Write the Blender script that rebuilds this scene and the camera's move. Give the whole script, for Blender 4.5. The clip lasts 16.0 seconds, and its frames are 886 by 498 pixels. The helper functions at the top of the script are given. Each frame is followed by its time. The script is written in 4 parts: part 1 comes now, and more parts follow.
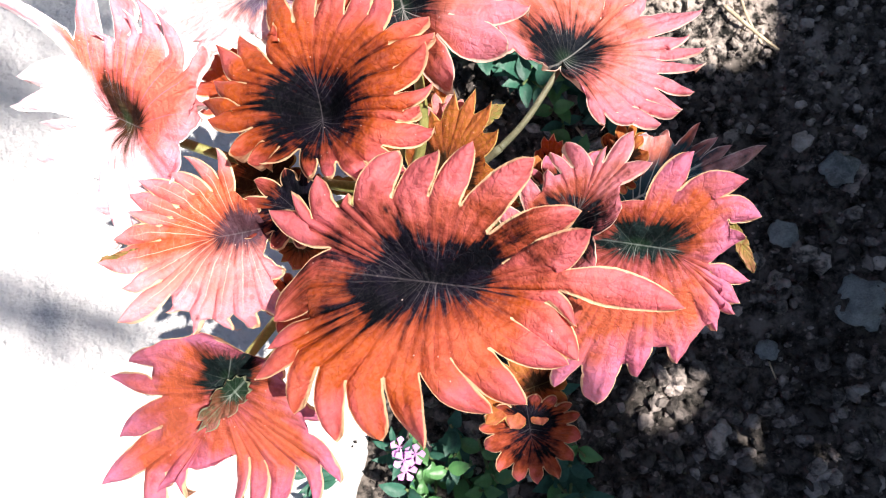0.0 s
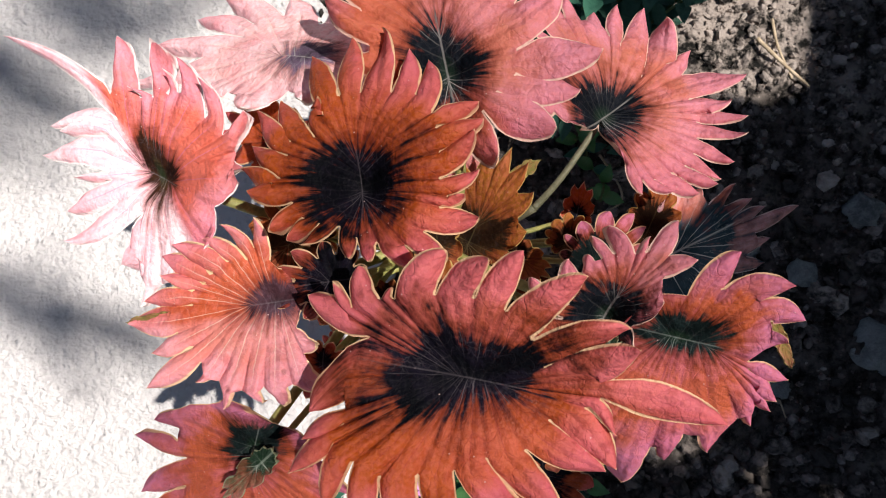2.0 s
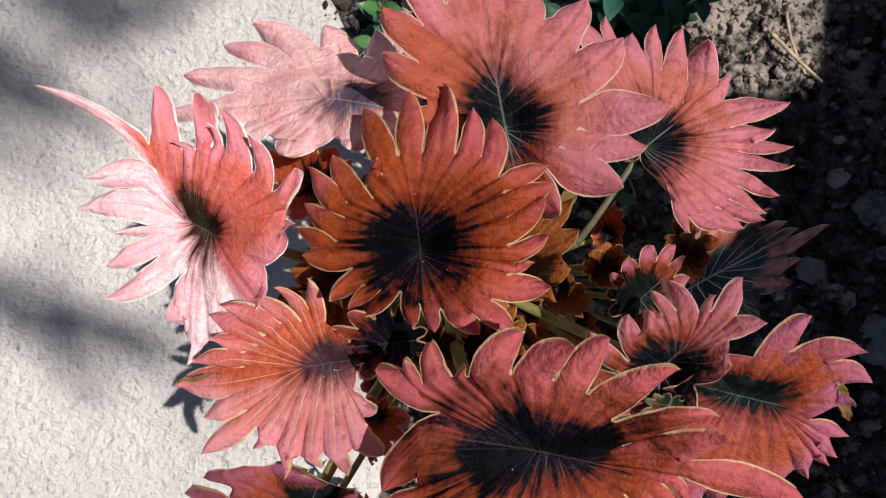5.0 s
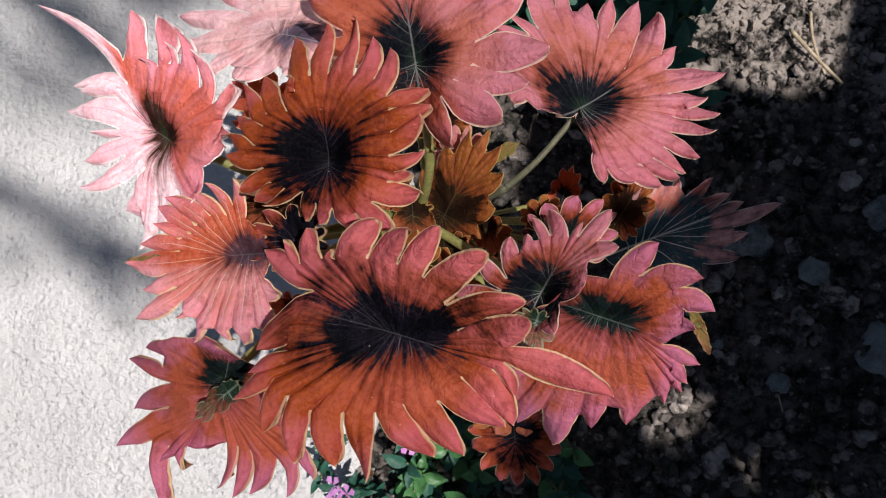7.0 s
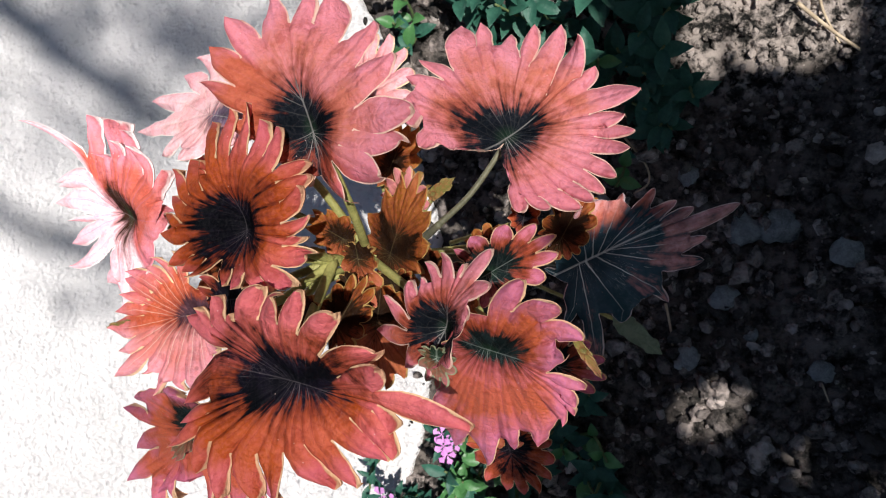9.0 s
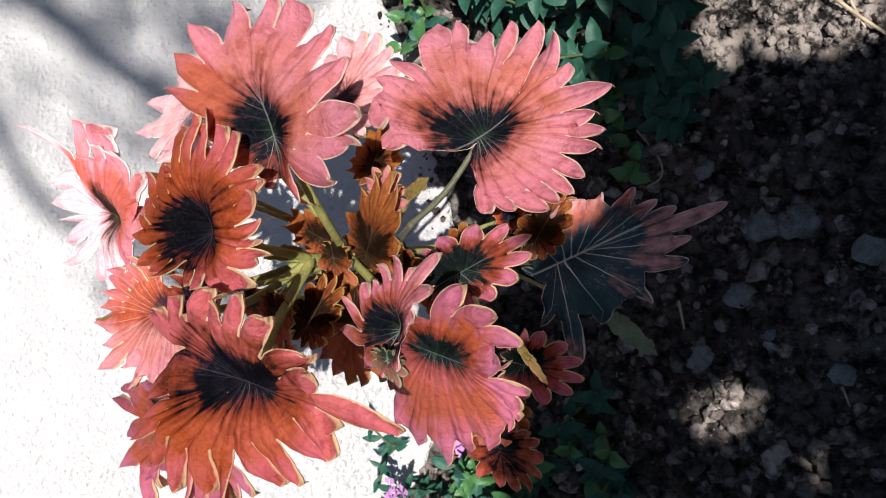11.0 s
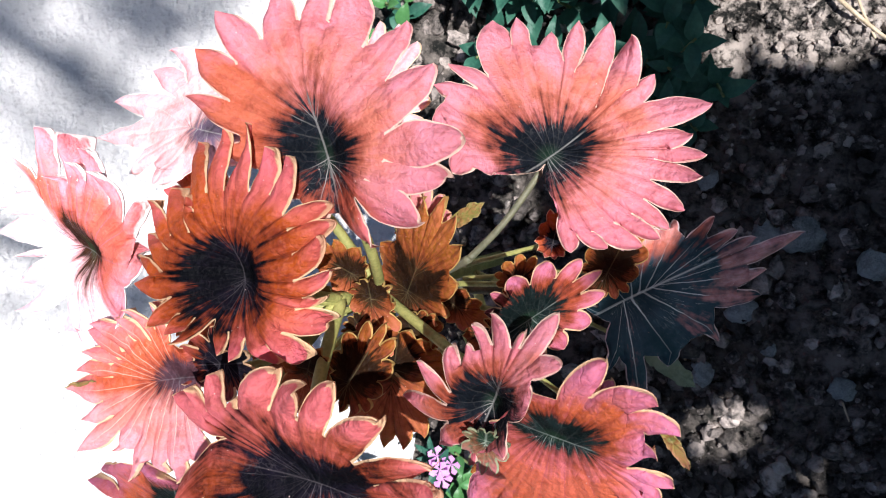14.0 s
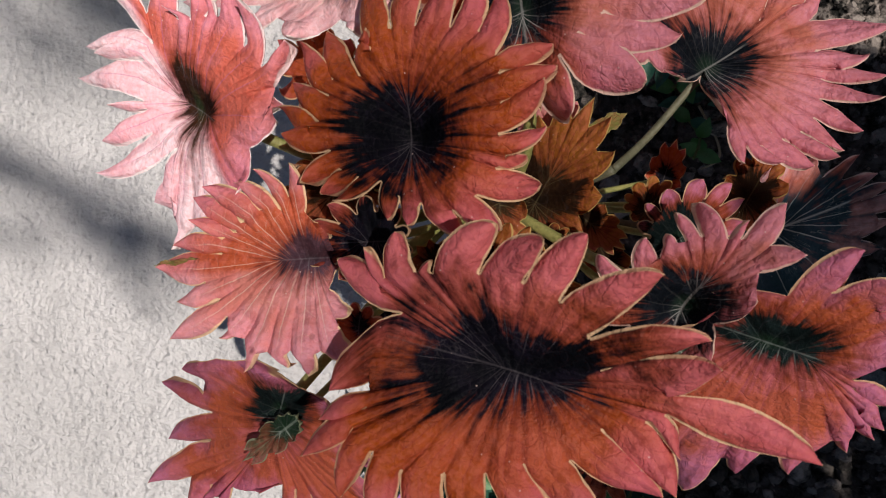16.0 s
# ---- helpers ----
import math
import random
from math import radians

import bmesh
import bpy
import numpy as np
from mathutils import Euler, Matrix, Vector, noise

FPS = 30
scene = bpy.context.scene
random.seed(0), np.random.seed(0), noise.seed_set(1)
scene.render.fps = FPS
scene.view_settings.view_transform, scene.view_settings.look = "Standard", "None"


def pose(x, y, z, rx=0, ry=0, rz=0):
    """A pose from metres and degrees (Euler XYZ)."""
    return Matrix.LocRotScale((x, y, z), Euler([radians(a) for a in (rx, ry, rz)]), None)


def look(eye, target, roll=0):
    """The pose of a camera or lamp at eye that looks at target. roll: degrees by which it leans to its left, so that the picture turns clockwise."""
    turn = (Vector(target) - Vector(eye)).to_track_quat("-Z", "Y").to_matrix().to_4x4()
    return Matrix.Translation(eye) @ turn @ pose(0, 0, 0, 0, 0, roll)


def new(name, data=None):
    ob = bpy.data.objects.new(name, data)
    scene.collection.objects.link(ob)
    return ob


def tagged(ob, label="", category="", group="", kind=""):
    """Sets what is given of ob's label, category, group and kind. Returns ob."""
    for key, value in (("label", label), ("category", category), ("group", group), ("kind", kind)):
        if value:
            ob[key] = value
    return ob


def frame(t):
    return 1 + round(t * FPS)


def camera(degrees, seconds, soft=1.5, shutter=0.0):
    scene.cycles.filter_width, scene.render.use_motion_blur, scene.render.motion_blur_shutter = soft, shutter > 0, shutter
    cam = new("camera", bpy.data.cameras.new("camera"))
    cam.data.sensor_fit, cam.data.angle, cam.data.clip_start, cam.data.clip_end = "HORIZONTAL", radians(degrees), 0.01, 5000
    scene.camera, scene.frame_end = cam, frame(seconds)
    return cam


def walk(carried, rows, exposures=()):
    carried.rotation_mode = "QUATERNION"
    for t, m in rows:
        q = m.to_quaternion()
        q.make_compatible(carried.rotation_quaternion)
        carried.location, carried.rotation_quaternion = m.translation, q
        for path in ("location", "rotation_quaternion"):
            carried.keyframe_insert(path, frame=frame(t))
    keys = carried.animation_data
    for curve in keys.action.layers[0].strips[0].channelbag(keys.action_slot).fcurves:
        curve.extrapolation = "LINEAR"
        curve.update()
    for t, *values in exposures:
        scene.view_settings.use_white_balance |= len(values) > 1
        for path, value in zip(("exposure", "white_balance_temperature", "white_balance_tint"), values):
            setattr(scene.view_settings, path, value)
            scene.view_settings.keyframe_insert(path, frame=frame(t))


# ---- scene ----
cam = camera(65.3, 16.0, 1.0)
METRES, EYE, TILT, LEAN, TURN = 0.42, 0.4037, -85.86, 2.24, 0.0
ROWS = [
    (0.0, 0.0, 0.0, 0.0, 0.0, 0.0, -0.0),
    (0.5, 0.003, -0.0035, 0.0189, -0.02, -0.03, 0.28),
    (1.0, 0.001, 0.0049, 0.0399, -0.34, -0.32, 0.39),
    (1.5, -0.0145, 0.0039, 0.051, 0.09, -1.08, -2.08),
    (2.0, -0.0218, 0.0067, 0.0568, 0.18, -1.64, -2.79),
    (2.5, -0.0495, 0.0107, 0.0644, -0.06, -2.43, -3.75),
    (3.0, -0.0706, 0.0175, 0.0707, -1.02, -3.02, -3.96),
    (3.5, -0.0762, 0.0179, 0.0845, -1.67, -4.05, -3.25),
    (4.0, -0.078, 0.0225, 0.1109, -2.31, -4.93, -2.12),
    (6.5, 0.0042, 0.008, 0.1017, 2.75, -4.94, -5.6),
    (7.0, 0.0494, -0.0333, 0.0665, 5.79, -4.75, -7.01),
    (7.5, 0.0866, -0.0512, 0.0732, 9.29, -4.86, -6.29),
    (8.0, 0.1268, -0.0302, 0.0626, 9.99, -6.34, -6.61),
    (8.5, 0.1593, -0.0275, 0.0911, 12.8, -8.78, -2.04),
    (9.0, 0.1991, -0.0413, 0.1157, 15.39, -6.06, -0.36),
    (11.5, 0.2723, -0.0054, 0.1346, 20.7, -7.64, -0.1),
    (12.0, 0.2582, 0.009, 0.1527, 19.63, -8.23, -0.25),
    (12.5, 0.2418, 0.023, 0.1607, 18.02, -8.88, 0.01),
    (13.0, 0.2055, 0.0381, 0.163, 16.13, -8.63, 0.2),
    (13.5, 0.1673, 0.0506, 0.1455, 12.19, -9.02, -1.3),
    (14.0, 0.1223, 0.039, 0.1562, 11.82, -8.69, -1.04),
    (14.5, 0.0843, 0.0412, 0.1492, 11.71, -9.25, -2.08),
    (15.0, 0.0281, 0.0455, 0.1456, 12.1, -9.71, -2.68),
    (15.5, 0.0007, 0.0576, 0.1225, 10.14, -9.99, -4.14),
    (16.0, -0.0102, 0.0589, 0.0708, 7.2, -7.62, -6.74),
]
START = pose(0, 0, EYE, TILT, LEAN, TURN)
PATH = [(t, START @ pose(METRES * x, METRES * y, METRES * z, 90 + pitch, roll, yaw)) for t, x, y, z, yaw, pitch, roll in ROWS]
EXPOSURES = [(0.0, 1.50, 6700, 14), (1.0, 0.98, 6650, 13), (2.0, 0.46, 6750, 14), (2.5, 0.26, 6850, 14), (3.5, 0.09, 6900, 14), (4.2, 0.09, 6900, 14), (6.5, 0.02, 6500, 14),
             (7.0, 0.07, 6450, 13), (7.5, 0.12, 6450, 13), (8.0, 0.14, 6500, 13), (9.0, 0.48, 6450, 12), (11.5, 0.56, 6450, 12), (12.5, 0.90, 6420, 12), (13.0, 0.98, 6250, 12),
             (13.4, 1.22, 6150, 12), (14.3, 0.86, 6150, 13), (15.0, 0.24, 6350, 14), (15.5, -0.08, 6500, 14), (16.0, -0.21, 6750, 14)]
walk(cam, PATH, EXPOSURES)
cam.data.dof.use_dof, cam.data.dof.focus_distance, cam.data.dof.aperture_fstop = True, 0.19, 45.0

# ---- world and sun ----
SUN_HEIGHT, SUN_SIDE = 67.0, 4.0  # degrees above the ground, degrees from +x towards +y
TO_SUN = Vector((math.cos(radians(SUN_HEIGHT)) * math.cos(radians(SUN_SIDE)),
                 math.cos(radians(SUN_HEIGHT)) * math.sin(radians(SUN_SIDE)), math.sin(radians(SUN_HEIGHT))))
world = bpy.data.worlds.new("sky")
scene.world = world
world.use_nodes = True
wn = world.node_tree.nodes
sky = wn.new("ShaderNodeTexSky")
sky.sky_type, sky.sun_disc = "NISHITA", False
sky.sun_elevation, sky.sun_rotation = radians(SUN_HEIGHT), radians(90 - SUN_SIDE)
wn["Background"].inputs["Strength"].default_value = 0.041
world.node_tree.links.new(sky.outputs["Color"], wn["Background"].inputs["Color"])
lamp = bpy.data.lights.new("sun", "SUN")
lamp.energy, lamp.angle, lamp.color = 5.0, radians(0.55), (1.0, 0.96, 0.915)
sun = new("sun", lamp)
sun.matrix_world = look(TO_SUN * 8, (0, 0, 0))

# ---- materials ----


class Mat:
    """A node material with short calls for its nodes."""

    def __init__(self, name):
        self.m = bpy.data.materials.new(name)
        self.m.use_nodes = True
        self.t = self.m.node_tree
        self.bsdf = self.t.nodes["Principled BSDF"]
        self.out = self.t.nodes["Material Output"]

    def node(self, kind, **props):
        n = self.t.nodes.new("ShaderNode" + kind)
        for key, value in props.items():
            setattr(n, key, value)
        return n

    def put(self, value, socket):
        if isinstance(value, bpy.types.NodeSocket):
            self.t.links.new(value, socket)
        elif isinstance(value, tuple) and socket.type == "RGBA" and len(value) == 3:
            socket.default_value = (*value, 1)
        else:
            socket.default_value = value

    def math(self, op, a, b=0.0, clamp=False):
        n = self.node("Math", operation=op, use_clamp=clamp)
        self.put(a, n.inputs[0]), self.put(b, n.inputs[1])
        return n.outputs[0]

    def span(self, x, lo, hi, a=0.0, b=1.0):
        n = self.node("MapRange", interpolation_type="SMOOTHSTEP")
        self.put(x, n.inputs[0])
        for k, v in enumerate((lo, hi, a, b)):
            self.put(v, n.inputs[1 + k])
        return n.outputs[0]

    def mix(self, f, a, b, blend="MIX"):
        n = self.node("Mix", data_type="RGBA", blend_type=blend)
        self.put(f, n.inputs[0]), self.put(a, n.inputs[6]), self.put(b, n.inputs[7])
        return n.outputs[2]

    def attr(self, name, out="Fac"):
        return self.node("Attribute", attribute_name=name).outputs[out]

    def where(self):
        return self.node("TexCoord").outputs["Object"]

    def noise(self, scale, detail=3.0, rough=0.5, vector=None, out="Fac"):
        n = self.node("TexNoise")
        n.inputs["Scale"].default_value, n.inputs["Detail"].default_value, n.inputs["Roughness"].default_value = scale, detail, rough
        self.put(vector if vector is not None else self.where(), n.inputs["Vector"])
        return n.outputs[out]

    def cells(self, scale, feature="F1", vector=None):
        n = self.node("TexVoronoi", feature=feature)
        n.inputs["Scale"].default_value = scale
        self.put(vector if vector is not None else self.where(), n.inputs["Vector"])
        return n.outputs["Distance"]

    def bump(self, height, strength=0.4, distance=0.001):
        n = self.node("Bump")
        n.inputs["Strength"].default_value, n.inputs["Distance"].default_value = strength, distance
        self.put(height, n.inputs["Height"])
        self.put(n.outputs[0], self.bsdf.inputs["Normal"])
        return n.outputs[0]

    def finish(self, colour, rough, specular=0.4, translucent=0.0, glow_colour=None, normal=None):
        self.put(colour, self.bsdf.inputs["Base Color"])
        self.put(rough, self.bsdf.inputs["Roughness"])
        self.bsdf.inputs["Specular IOR Level"].default_value = specular
        if translucent:
            thin = self.node("BsdfTranslucent")
            self.put(glow_colour if glow_colour is not None else colour, thin.inputs["Color"])
            both = self.node("MixShader")
            self.put(translucent, both.inputs[0])
            self.t.links.new(self.bsdf.outputs[0], both.inputs[1])
            self.t.links.new(thin.outputs[0], both.inputs[2])
            self.t.links.new(both.outputs[0], self.out.inputs["Surface"])
        return self.m


def coleus_material(name, warm=(0.48, 0.098, 0.012), rosy=(0.73, 0.178, 0.195), ink_dark=(0.003, 0.004, 0.006), ink_light=(0.010, 0.009, 0.018),
                    rib_pale=(0.44, 0.43, 0.47), pale_share=0.2, rib_flesh=(0.26, 0.02, 0.04), rib_share=0.26, vein_wide=1.0, rim_colour=(0.86, 0.64, 0.38), depth=(0.82, 0.74, 0.74), through_share=0.3, web_share=0.3, vein_patch=0.12, hub_ink=(0.005, 0.007, 0.007), fringe=((0.20, 0.030, 0.008), (0.11, 0.016, 0.010))):
    """Coral leaf blade: dark feathered heart, orange to pink fingers, pale veins and a straw-yellow margin."""
    m = Mat(name)
    t, rim, vein, along, dark, pink = (m.attr(n) for n in ("reach", "rim", "vein", "along", "heart", "pink"))
    vein, mid = m.math("ABSOLUTE", vein), m.math("ABSOLUTE", m.attr("mid"))
    rays = m.attr("rays", "Vector")
    streak = m.noise(11.0, 4, 0.65, rays)
    thread = m.math("ABSOLUTE", m.math("SUBTRACT", m.noise(13.0, 1, 0.4, rays), 0.5))
    thread = m.math("MULTIPLY", m.span(thread, 0.0, 0.016, 1.0, 0.0), m.span(m.noise(85, 2), 0.42, 0.6))
    blotch, grain, mottle = m.noise(60, 4, 0.6), m.noise(900, 2), m.noise(210, 4, 0.65)
    f = m.math("ADD", m.span(t, 0.4, 0.95, -0.72, 0.42), pink)
    f = m.math("ADD", f, m.span(blotch, 0.3, 0.7, -0.45, 0.45))
    f = m.math("ADD", f, m.span(streak, 0.3, 0.7, -0.14, 0.14), clamp=True)
    flesh = m.mix(f, warm, rosy)
    flesh = m.mix(m.span(m.noise(24, 2), 0.45, 0.7, 0.0, 0.3), flesh, (0.72, 0.18, 0.16))
    flesh = m.mix(m.math("MULTIPLY", f, m.span(m.noise(19, 2), 0.45, 0.7, 0.0, 0.5)), flesh, (0.62, 0.14, 0.25))
    # beyond 0.7 the pink bleaches towards white: sun glare put into the colour
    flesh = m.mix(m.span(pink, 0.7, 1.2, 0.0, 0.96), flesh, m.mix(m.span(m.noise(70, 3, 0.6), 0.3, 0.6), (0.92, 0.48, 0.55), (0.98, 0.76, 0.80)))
    flesh = m.mix(m.span(grain, 0.35, 0.7, 0.0, 0.25), flesh, (0.76, 0.22, 0.17))
    flesh = m.mix(m.math("MULTIPLY", m.span(mottle, 0.5, 0.68, 0.0, 0.36), m.span(pink, 0.8, 1.3, 1.0, 0.25)), flesh, (0.28, 0.027, 0.016))
    net = m.cells(520, "DISTANCE_TO_EDGE")
    line = m.span(net, 0.0, 0.07, 1.0, 0.0)
    flesh = m.mix(m.math("MULTIPLY", line, 0.07), flesh, (0.26, 0.02, 0.02))
    side = m.math("MULTIPLY", m.math("SUBTRACT", along, m.math("MULTIPLY", vein, 1.1)), 210.0)
    side = m.math("ADD", side, m.math("MULTIPLY", m.noise(140, 2), 1.6))
    side = m.span(m.math("PINGPONG", side, 0.5), 0.0, 0.05, 1.0, 0.0)
    flesh = m.mix(m.math("MULTIPLY", side, m.span(blotch, 0.35, 0.6, 0.02, 0.14)), flesh, rib_flesh)
    wavy = m.math("ABSOLUTE", m.math("ADD", m.attr("vein"), m.math("MULTIPLY", m.math("SUBTRACT", m.noise(200, 2), 0.5), 0.0009)))
    rib = m.span(wavy, 0.00004, 0.00022, 1.0, 0.0)
    flesh = m.mix(m.math("MULTIPLY", rib, m.span(t, 0.5, 0.95, rib_share, 0.0)), flesh, rib_flesh)
    flesh = m.mix(m.math("MULTIPLY", thread, m.span(t, 0.35, 0.8, rib_share * 0.6, 0.0)), flesh, rib_flesh)
    fold = m.math("ADD", m.math("ABSOLUTE", m.attr("cross")), m.span(m.noise(190, 2), 0.3, 0.7, -0.06, 0.06))
    fold = m.math("MULTIPLY", m.span(fold, 0.80, 1.0), m.span(t, 0.42, 0.62, 0.0, 0.5))
    flesh = m.mix(m.math("MULTIPLY", fold, m.span(blotch, 0.3, 0.65, 0.06, 0.42)), flesh, (0.20, 0.022, 0.018))
    edge = m.math("ADD", dark, m.span(streak, 0.25, 0.75, -0.22, 0.22))
    edge = m.math("ADD", edge, m.span(blotch, 0.3, 0.7, -0.42, 0.42))
    edge = m.math("ADD", edge, m.span(m.math("ABSOLUTE", m.attr("cross")), 0.55, 1.0, 0.05, -0.22))
    flesh = m.mix(m.span(edge, 0.95, 1.7, 0.62, 0.0), flesh, m.mix(m.span(mottle, 0.35, 0.65), *fringe))
    heart = m.span(edge, 0.62, 1.12, 1.0, 0.0)
    ink = m.mix(m.span(blotch, 0.35, 0.65), ink_dark, ink_light)
    ink = m.mix(m.span(mottle, 0.5, 0.75, 0.0, 0.5), ink, tuple(1.6 * c for c in ink_light))
    pale = m.math("MULTIPLY", m.span(wavy, 0.00003 * vein_wide, 0.00013 * vein_wide, 1.0, 0.0), m.span(dark, 1.15, 0.6, 0.0, pale_share))
    pale = m.math("MULTIPLY", pale, m.span(blotch, 0.3, 0.6, 0.3, 1.0))
    fine = m.math("MULTIPLY", thread, m.span(dark, 1.0, 0.45, 0.0, pale_share * 0.6))
    pale = m.math("MAXIMUM", pale, m.math("MULTIPLY", fine, m.span(mottle, 0.35, 0.6, 0.2, 1.0)))
    ink = m.mix(m.math("MULTIPLY", side, m.span(blotch, 0.35, 0.6, 0.04, 0.22)), ink, (0.09, 0.08, 0.11))
    ink = m.mix(m.span(dark, 0.08, 0.4, 0.4, 0.0), ink, hub_ink)
    patch = m.span(m.noise(75, 2, 0.5), 0.44, 0.62, vein_patch, 1.0)
    twig = m.node("Mapping")
    m.put(m.mix(0.0025, m.where(), m.noise(260, 3, 0.6, None, "Color")), twig.inputs["Vector"])
    twig.inputs["Scale"].default_value = (330, 330, 120)
    web = m.cells(1.0, "DISTANCE_TO_EDGE", twig.outputs[0])
    web = m.math("MULTIPLY", m.span(web, 0.0, 0.05, 1.0, 0.0), m.span(dark, 0.95, 0.5, 0.0, pale_share * web_share))
    pale = m.math("MULTIPLY", m.math("MAXIMUM", pale, web), patch)
    ink = m.mix(pale, ink, rib_pale)
    ink = m.mix(m.math("MULTIPLY", m.span(mid, 0.00008 * vein_wide, 0.00026 * vein_wide, 1.0, 0.0), m.span(dark, 1.1, 0.7, 0.0, pale_share * 0.45)), ink, rib_pale)
    colour = m.mix(heart, flesh, ink)
    speck = m.span(m.cells(330), 0.0, 0.085, 1.0, 0.0)
    colour = m.mix(m.math("MULTIPLY", speck, m.span(m.noise(45, 1), 0.45, 0.55, 0.0, 0.85)), colour, (0.80, 0.66, 0.62))
    spot = m.math("MULTIPLY", m.span(m.cells(60), 0.03, 0.06, 1.0, 0.0), m.span(m.noise(30, 1), 0.58, 0.62))
    colour = m.mix(m.math("MULTIPLY", spot, 0.4), colour, (0.16, 0.03, 0.012))
    colour = m.mix(m.math("MULTIPLY", m.span(m.math("ADD", rim, m.span(m.noise(160, 2), 0.3, 0.7, -0.0002, 0.0002)), 0.00024, 0.00052, 1.0, 0.0), m.span(m.noise(50, 2), 0.3, 0.6, 0.65, 1.0)), colour, rim_colour)
    colour = m.mix(1.0, colour, depth, "MULTIPLY")
    tall = m.math("ADD", m.span(net, 0.0, 0.3, 0.0, 0.25), m.math("MULTIPLY", m.span(vein, 0.0, 0.0014), 1.3))
    tall = m.math("SUBTRACT", m.math("ADD", tall, m.math("MULTIPLY", grain, 0.6)), m.math("MULTIPLY", side, 0.35))
    tall = m.math("ADD", m.math("SUBTRACT", tall, m.math("MULTIPLY", thread, 0.25)), m.math("MULTIPLY", mottle, 5.0))
    tall = m.math("SUBTRACT", tall, m.math("MULTIPLY", fold, 1.5))
    m.bump(tall, 0.5, 0.0007)
    lit = m.mix(0.6, colour, m.mix(1.0, colour, (1.0, 0.55, 0.35), "MULTIPLY"))
    made = m.finish(colour, m.span(grain, 0.3, 0.7, 0.45, 0.7), 0.2, through_share, lit)
    m.put(m.span(heart, 0.0, 1.0, 0.15, 0.04), m.bsdf.inputs["Specular IOR Level"])
    return made


def simple(name, dark, light, scale, rough=0.6, specular=0.35, translucent=0.0, bump=0.4, depth=0.001, fine=6.0):
    """Two tones over two scales of noise, with relief."""
    m = Mat(name)
    big, small = m.noise(scale, 3), m.noise(scale * fine, 4, 0.6)
    f = m.span(m.math("ADD", m.math("MULTIPLY", big, 0.6), m.math("MULTIPLY", small, 0.4)), 0.35, 0.65)
    hue = m.node("ObjectInfo").outputs["Random"]
    colour = m.mix(f, dark, light)
    colour = m.mix(m.math("MULTIPLY", hue, 0.3), colour, tuple(min(1.0, c * 1.5) for c in light))
    m.bump(small, bump, depth)
    return m.finish(colour, rough, specular, translucent)


def concrete_material():
    m = Mat("rough_concrete")
    turn = m.node("Mapping")
    m.put(m.where(), turn.inputs["Vector"])
    turn.inputs["Rotation"].default_value, turn.inputs["Scale"].default_value = (0, 0, 0.35), (0.5, 1.25, 1.0)
    swept = turn.outputs[0]
    stain, mid, fine = m.noise(9, 4, 0.6), m.noise(110, 6, 0.65, swept), m.noise(480, 5, 0.7)
    pits = m.noise(260, 2, 0.4)
    colour = m.mix(m.span(stain, 0.35, 0.65), (0.70, 0.69, 0.675), (0.82, 0.805, 0.79))
    colour = m.mix(m.span(mid, 0.4, 0.7, 0.0, 0.35), colour, (0.84, 0.825, 0.81))
    colour = m.mix(m.span(pits, 0.42, 0.30, 0.0, 0.26), colour, (0.34, 0.32, 0.31))
    tall = m.math("ADD", fine, m.math("MULTIPLY", pits, 1.6))
    tall = m.math("ADD", tall, m.math("MULTIPLY", mid, 2.0))
    m.bump(tall, 1.0, 0.0026)
    return m.finish(colour, 0.9, 0.2)


def soil_material(name, dark, light, each=0.0):
    m = Mat(name)
    big, mid, fine = m.noise(14, 4, 0.6), m.noise(110, 5, 0.65), m.noise(600, 4, 0.65)
    colour = m.mix(m.span(mid, 0.35, 0.65), dark, light)
    colour = m.mix(m.span(big, 0.4, 0.65, 0.0, 0.5), colour, tuple(c * 0.55 for c in dark))
    colour = m.mix(m.span(fine, 0.55, 0.75, 0.0, 0.4), colour, tuple(min(1, c * 1.4) for c in light))
    if each:
        island = m.node("NewGeometry").outputs["Random Per Island"]
        colour = m.mix(m.span(island, 0.2, 0.95, each, 0.0), colour, tuple(c * 0.55 for c in dark))
        colour = m.mix(m.span(island, 0.9, 1.0, 0.0, 0.5), colour, (0.46, 0.42, 0.38))
    # the sunlit patch is brightened in the soil's colour, fading out round its middle
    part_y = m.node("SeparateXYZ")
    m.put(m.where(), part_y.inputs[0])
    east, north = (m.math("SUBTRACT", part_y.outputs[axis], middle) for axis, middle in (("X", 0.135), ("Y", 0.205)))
    patch_dist = m.math("SQRT", m.math("ADD", m.math("MULTIPLY", east, east), m.math("MULTIPLY", north, north)))
    patch_dist = m.math("ADD", patch_dist, m.span(m.noise(18, 3, 0.6), 0.3, 0.7, -0.03, 0.03))
    sun_patch = m.math("MULTIPLY", m.span(patch_dist, 0.055, 0.105, 1.0, 0.0), m.span(mid, 0.40, 0.56, 0.0, 0.85))
    colour = m.mix(sun_patch, colour, (0.38, 0.33, 0.29))
    tall = m.math("ADD", m.math("MULTIPLY", mid, 1.6), fine)
    m.bump(tall, 0.9, 0.002)
    return m.finish(colour, 0.95, 0.06)


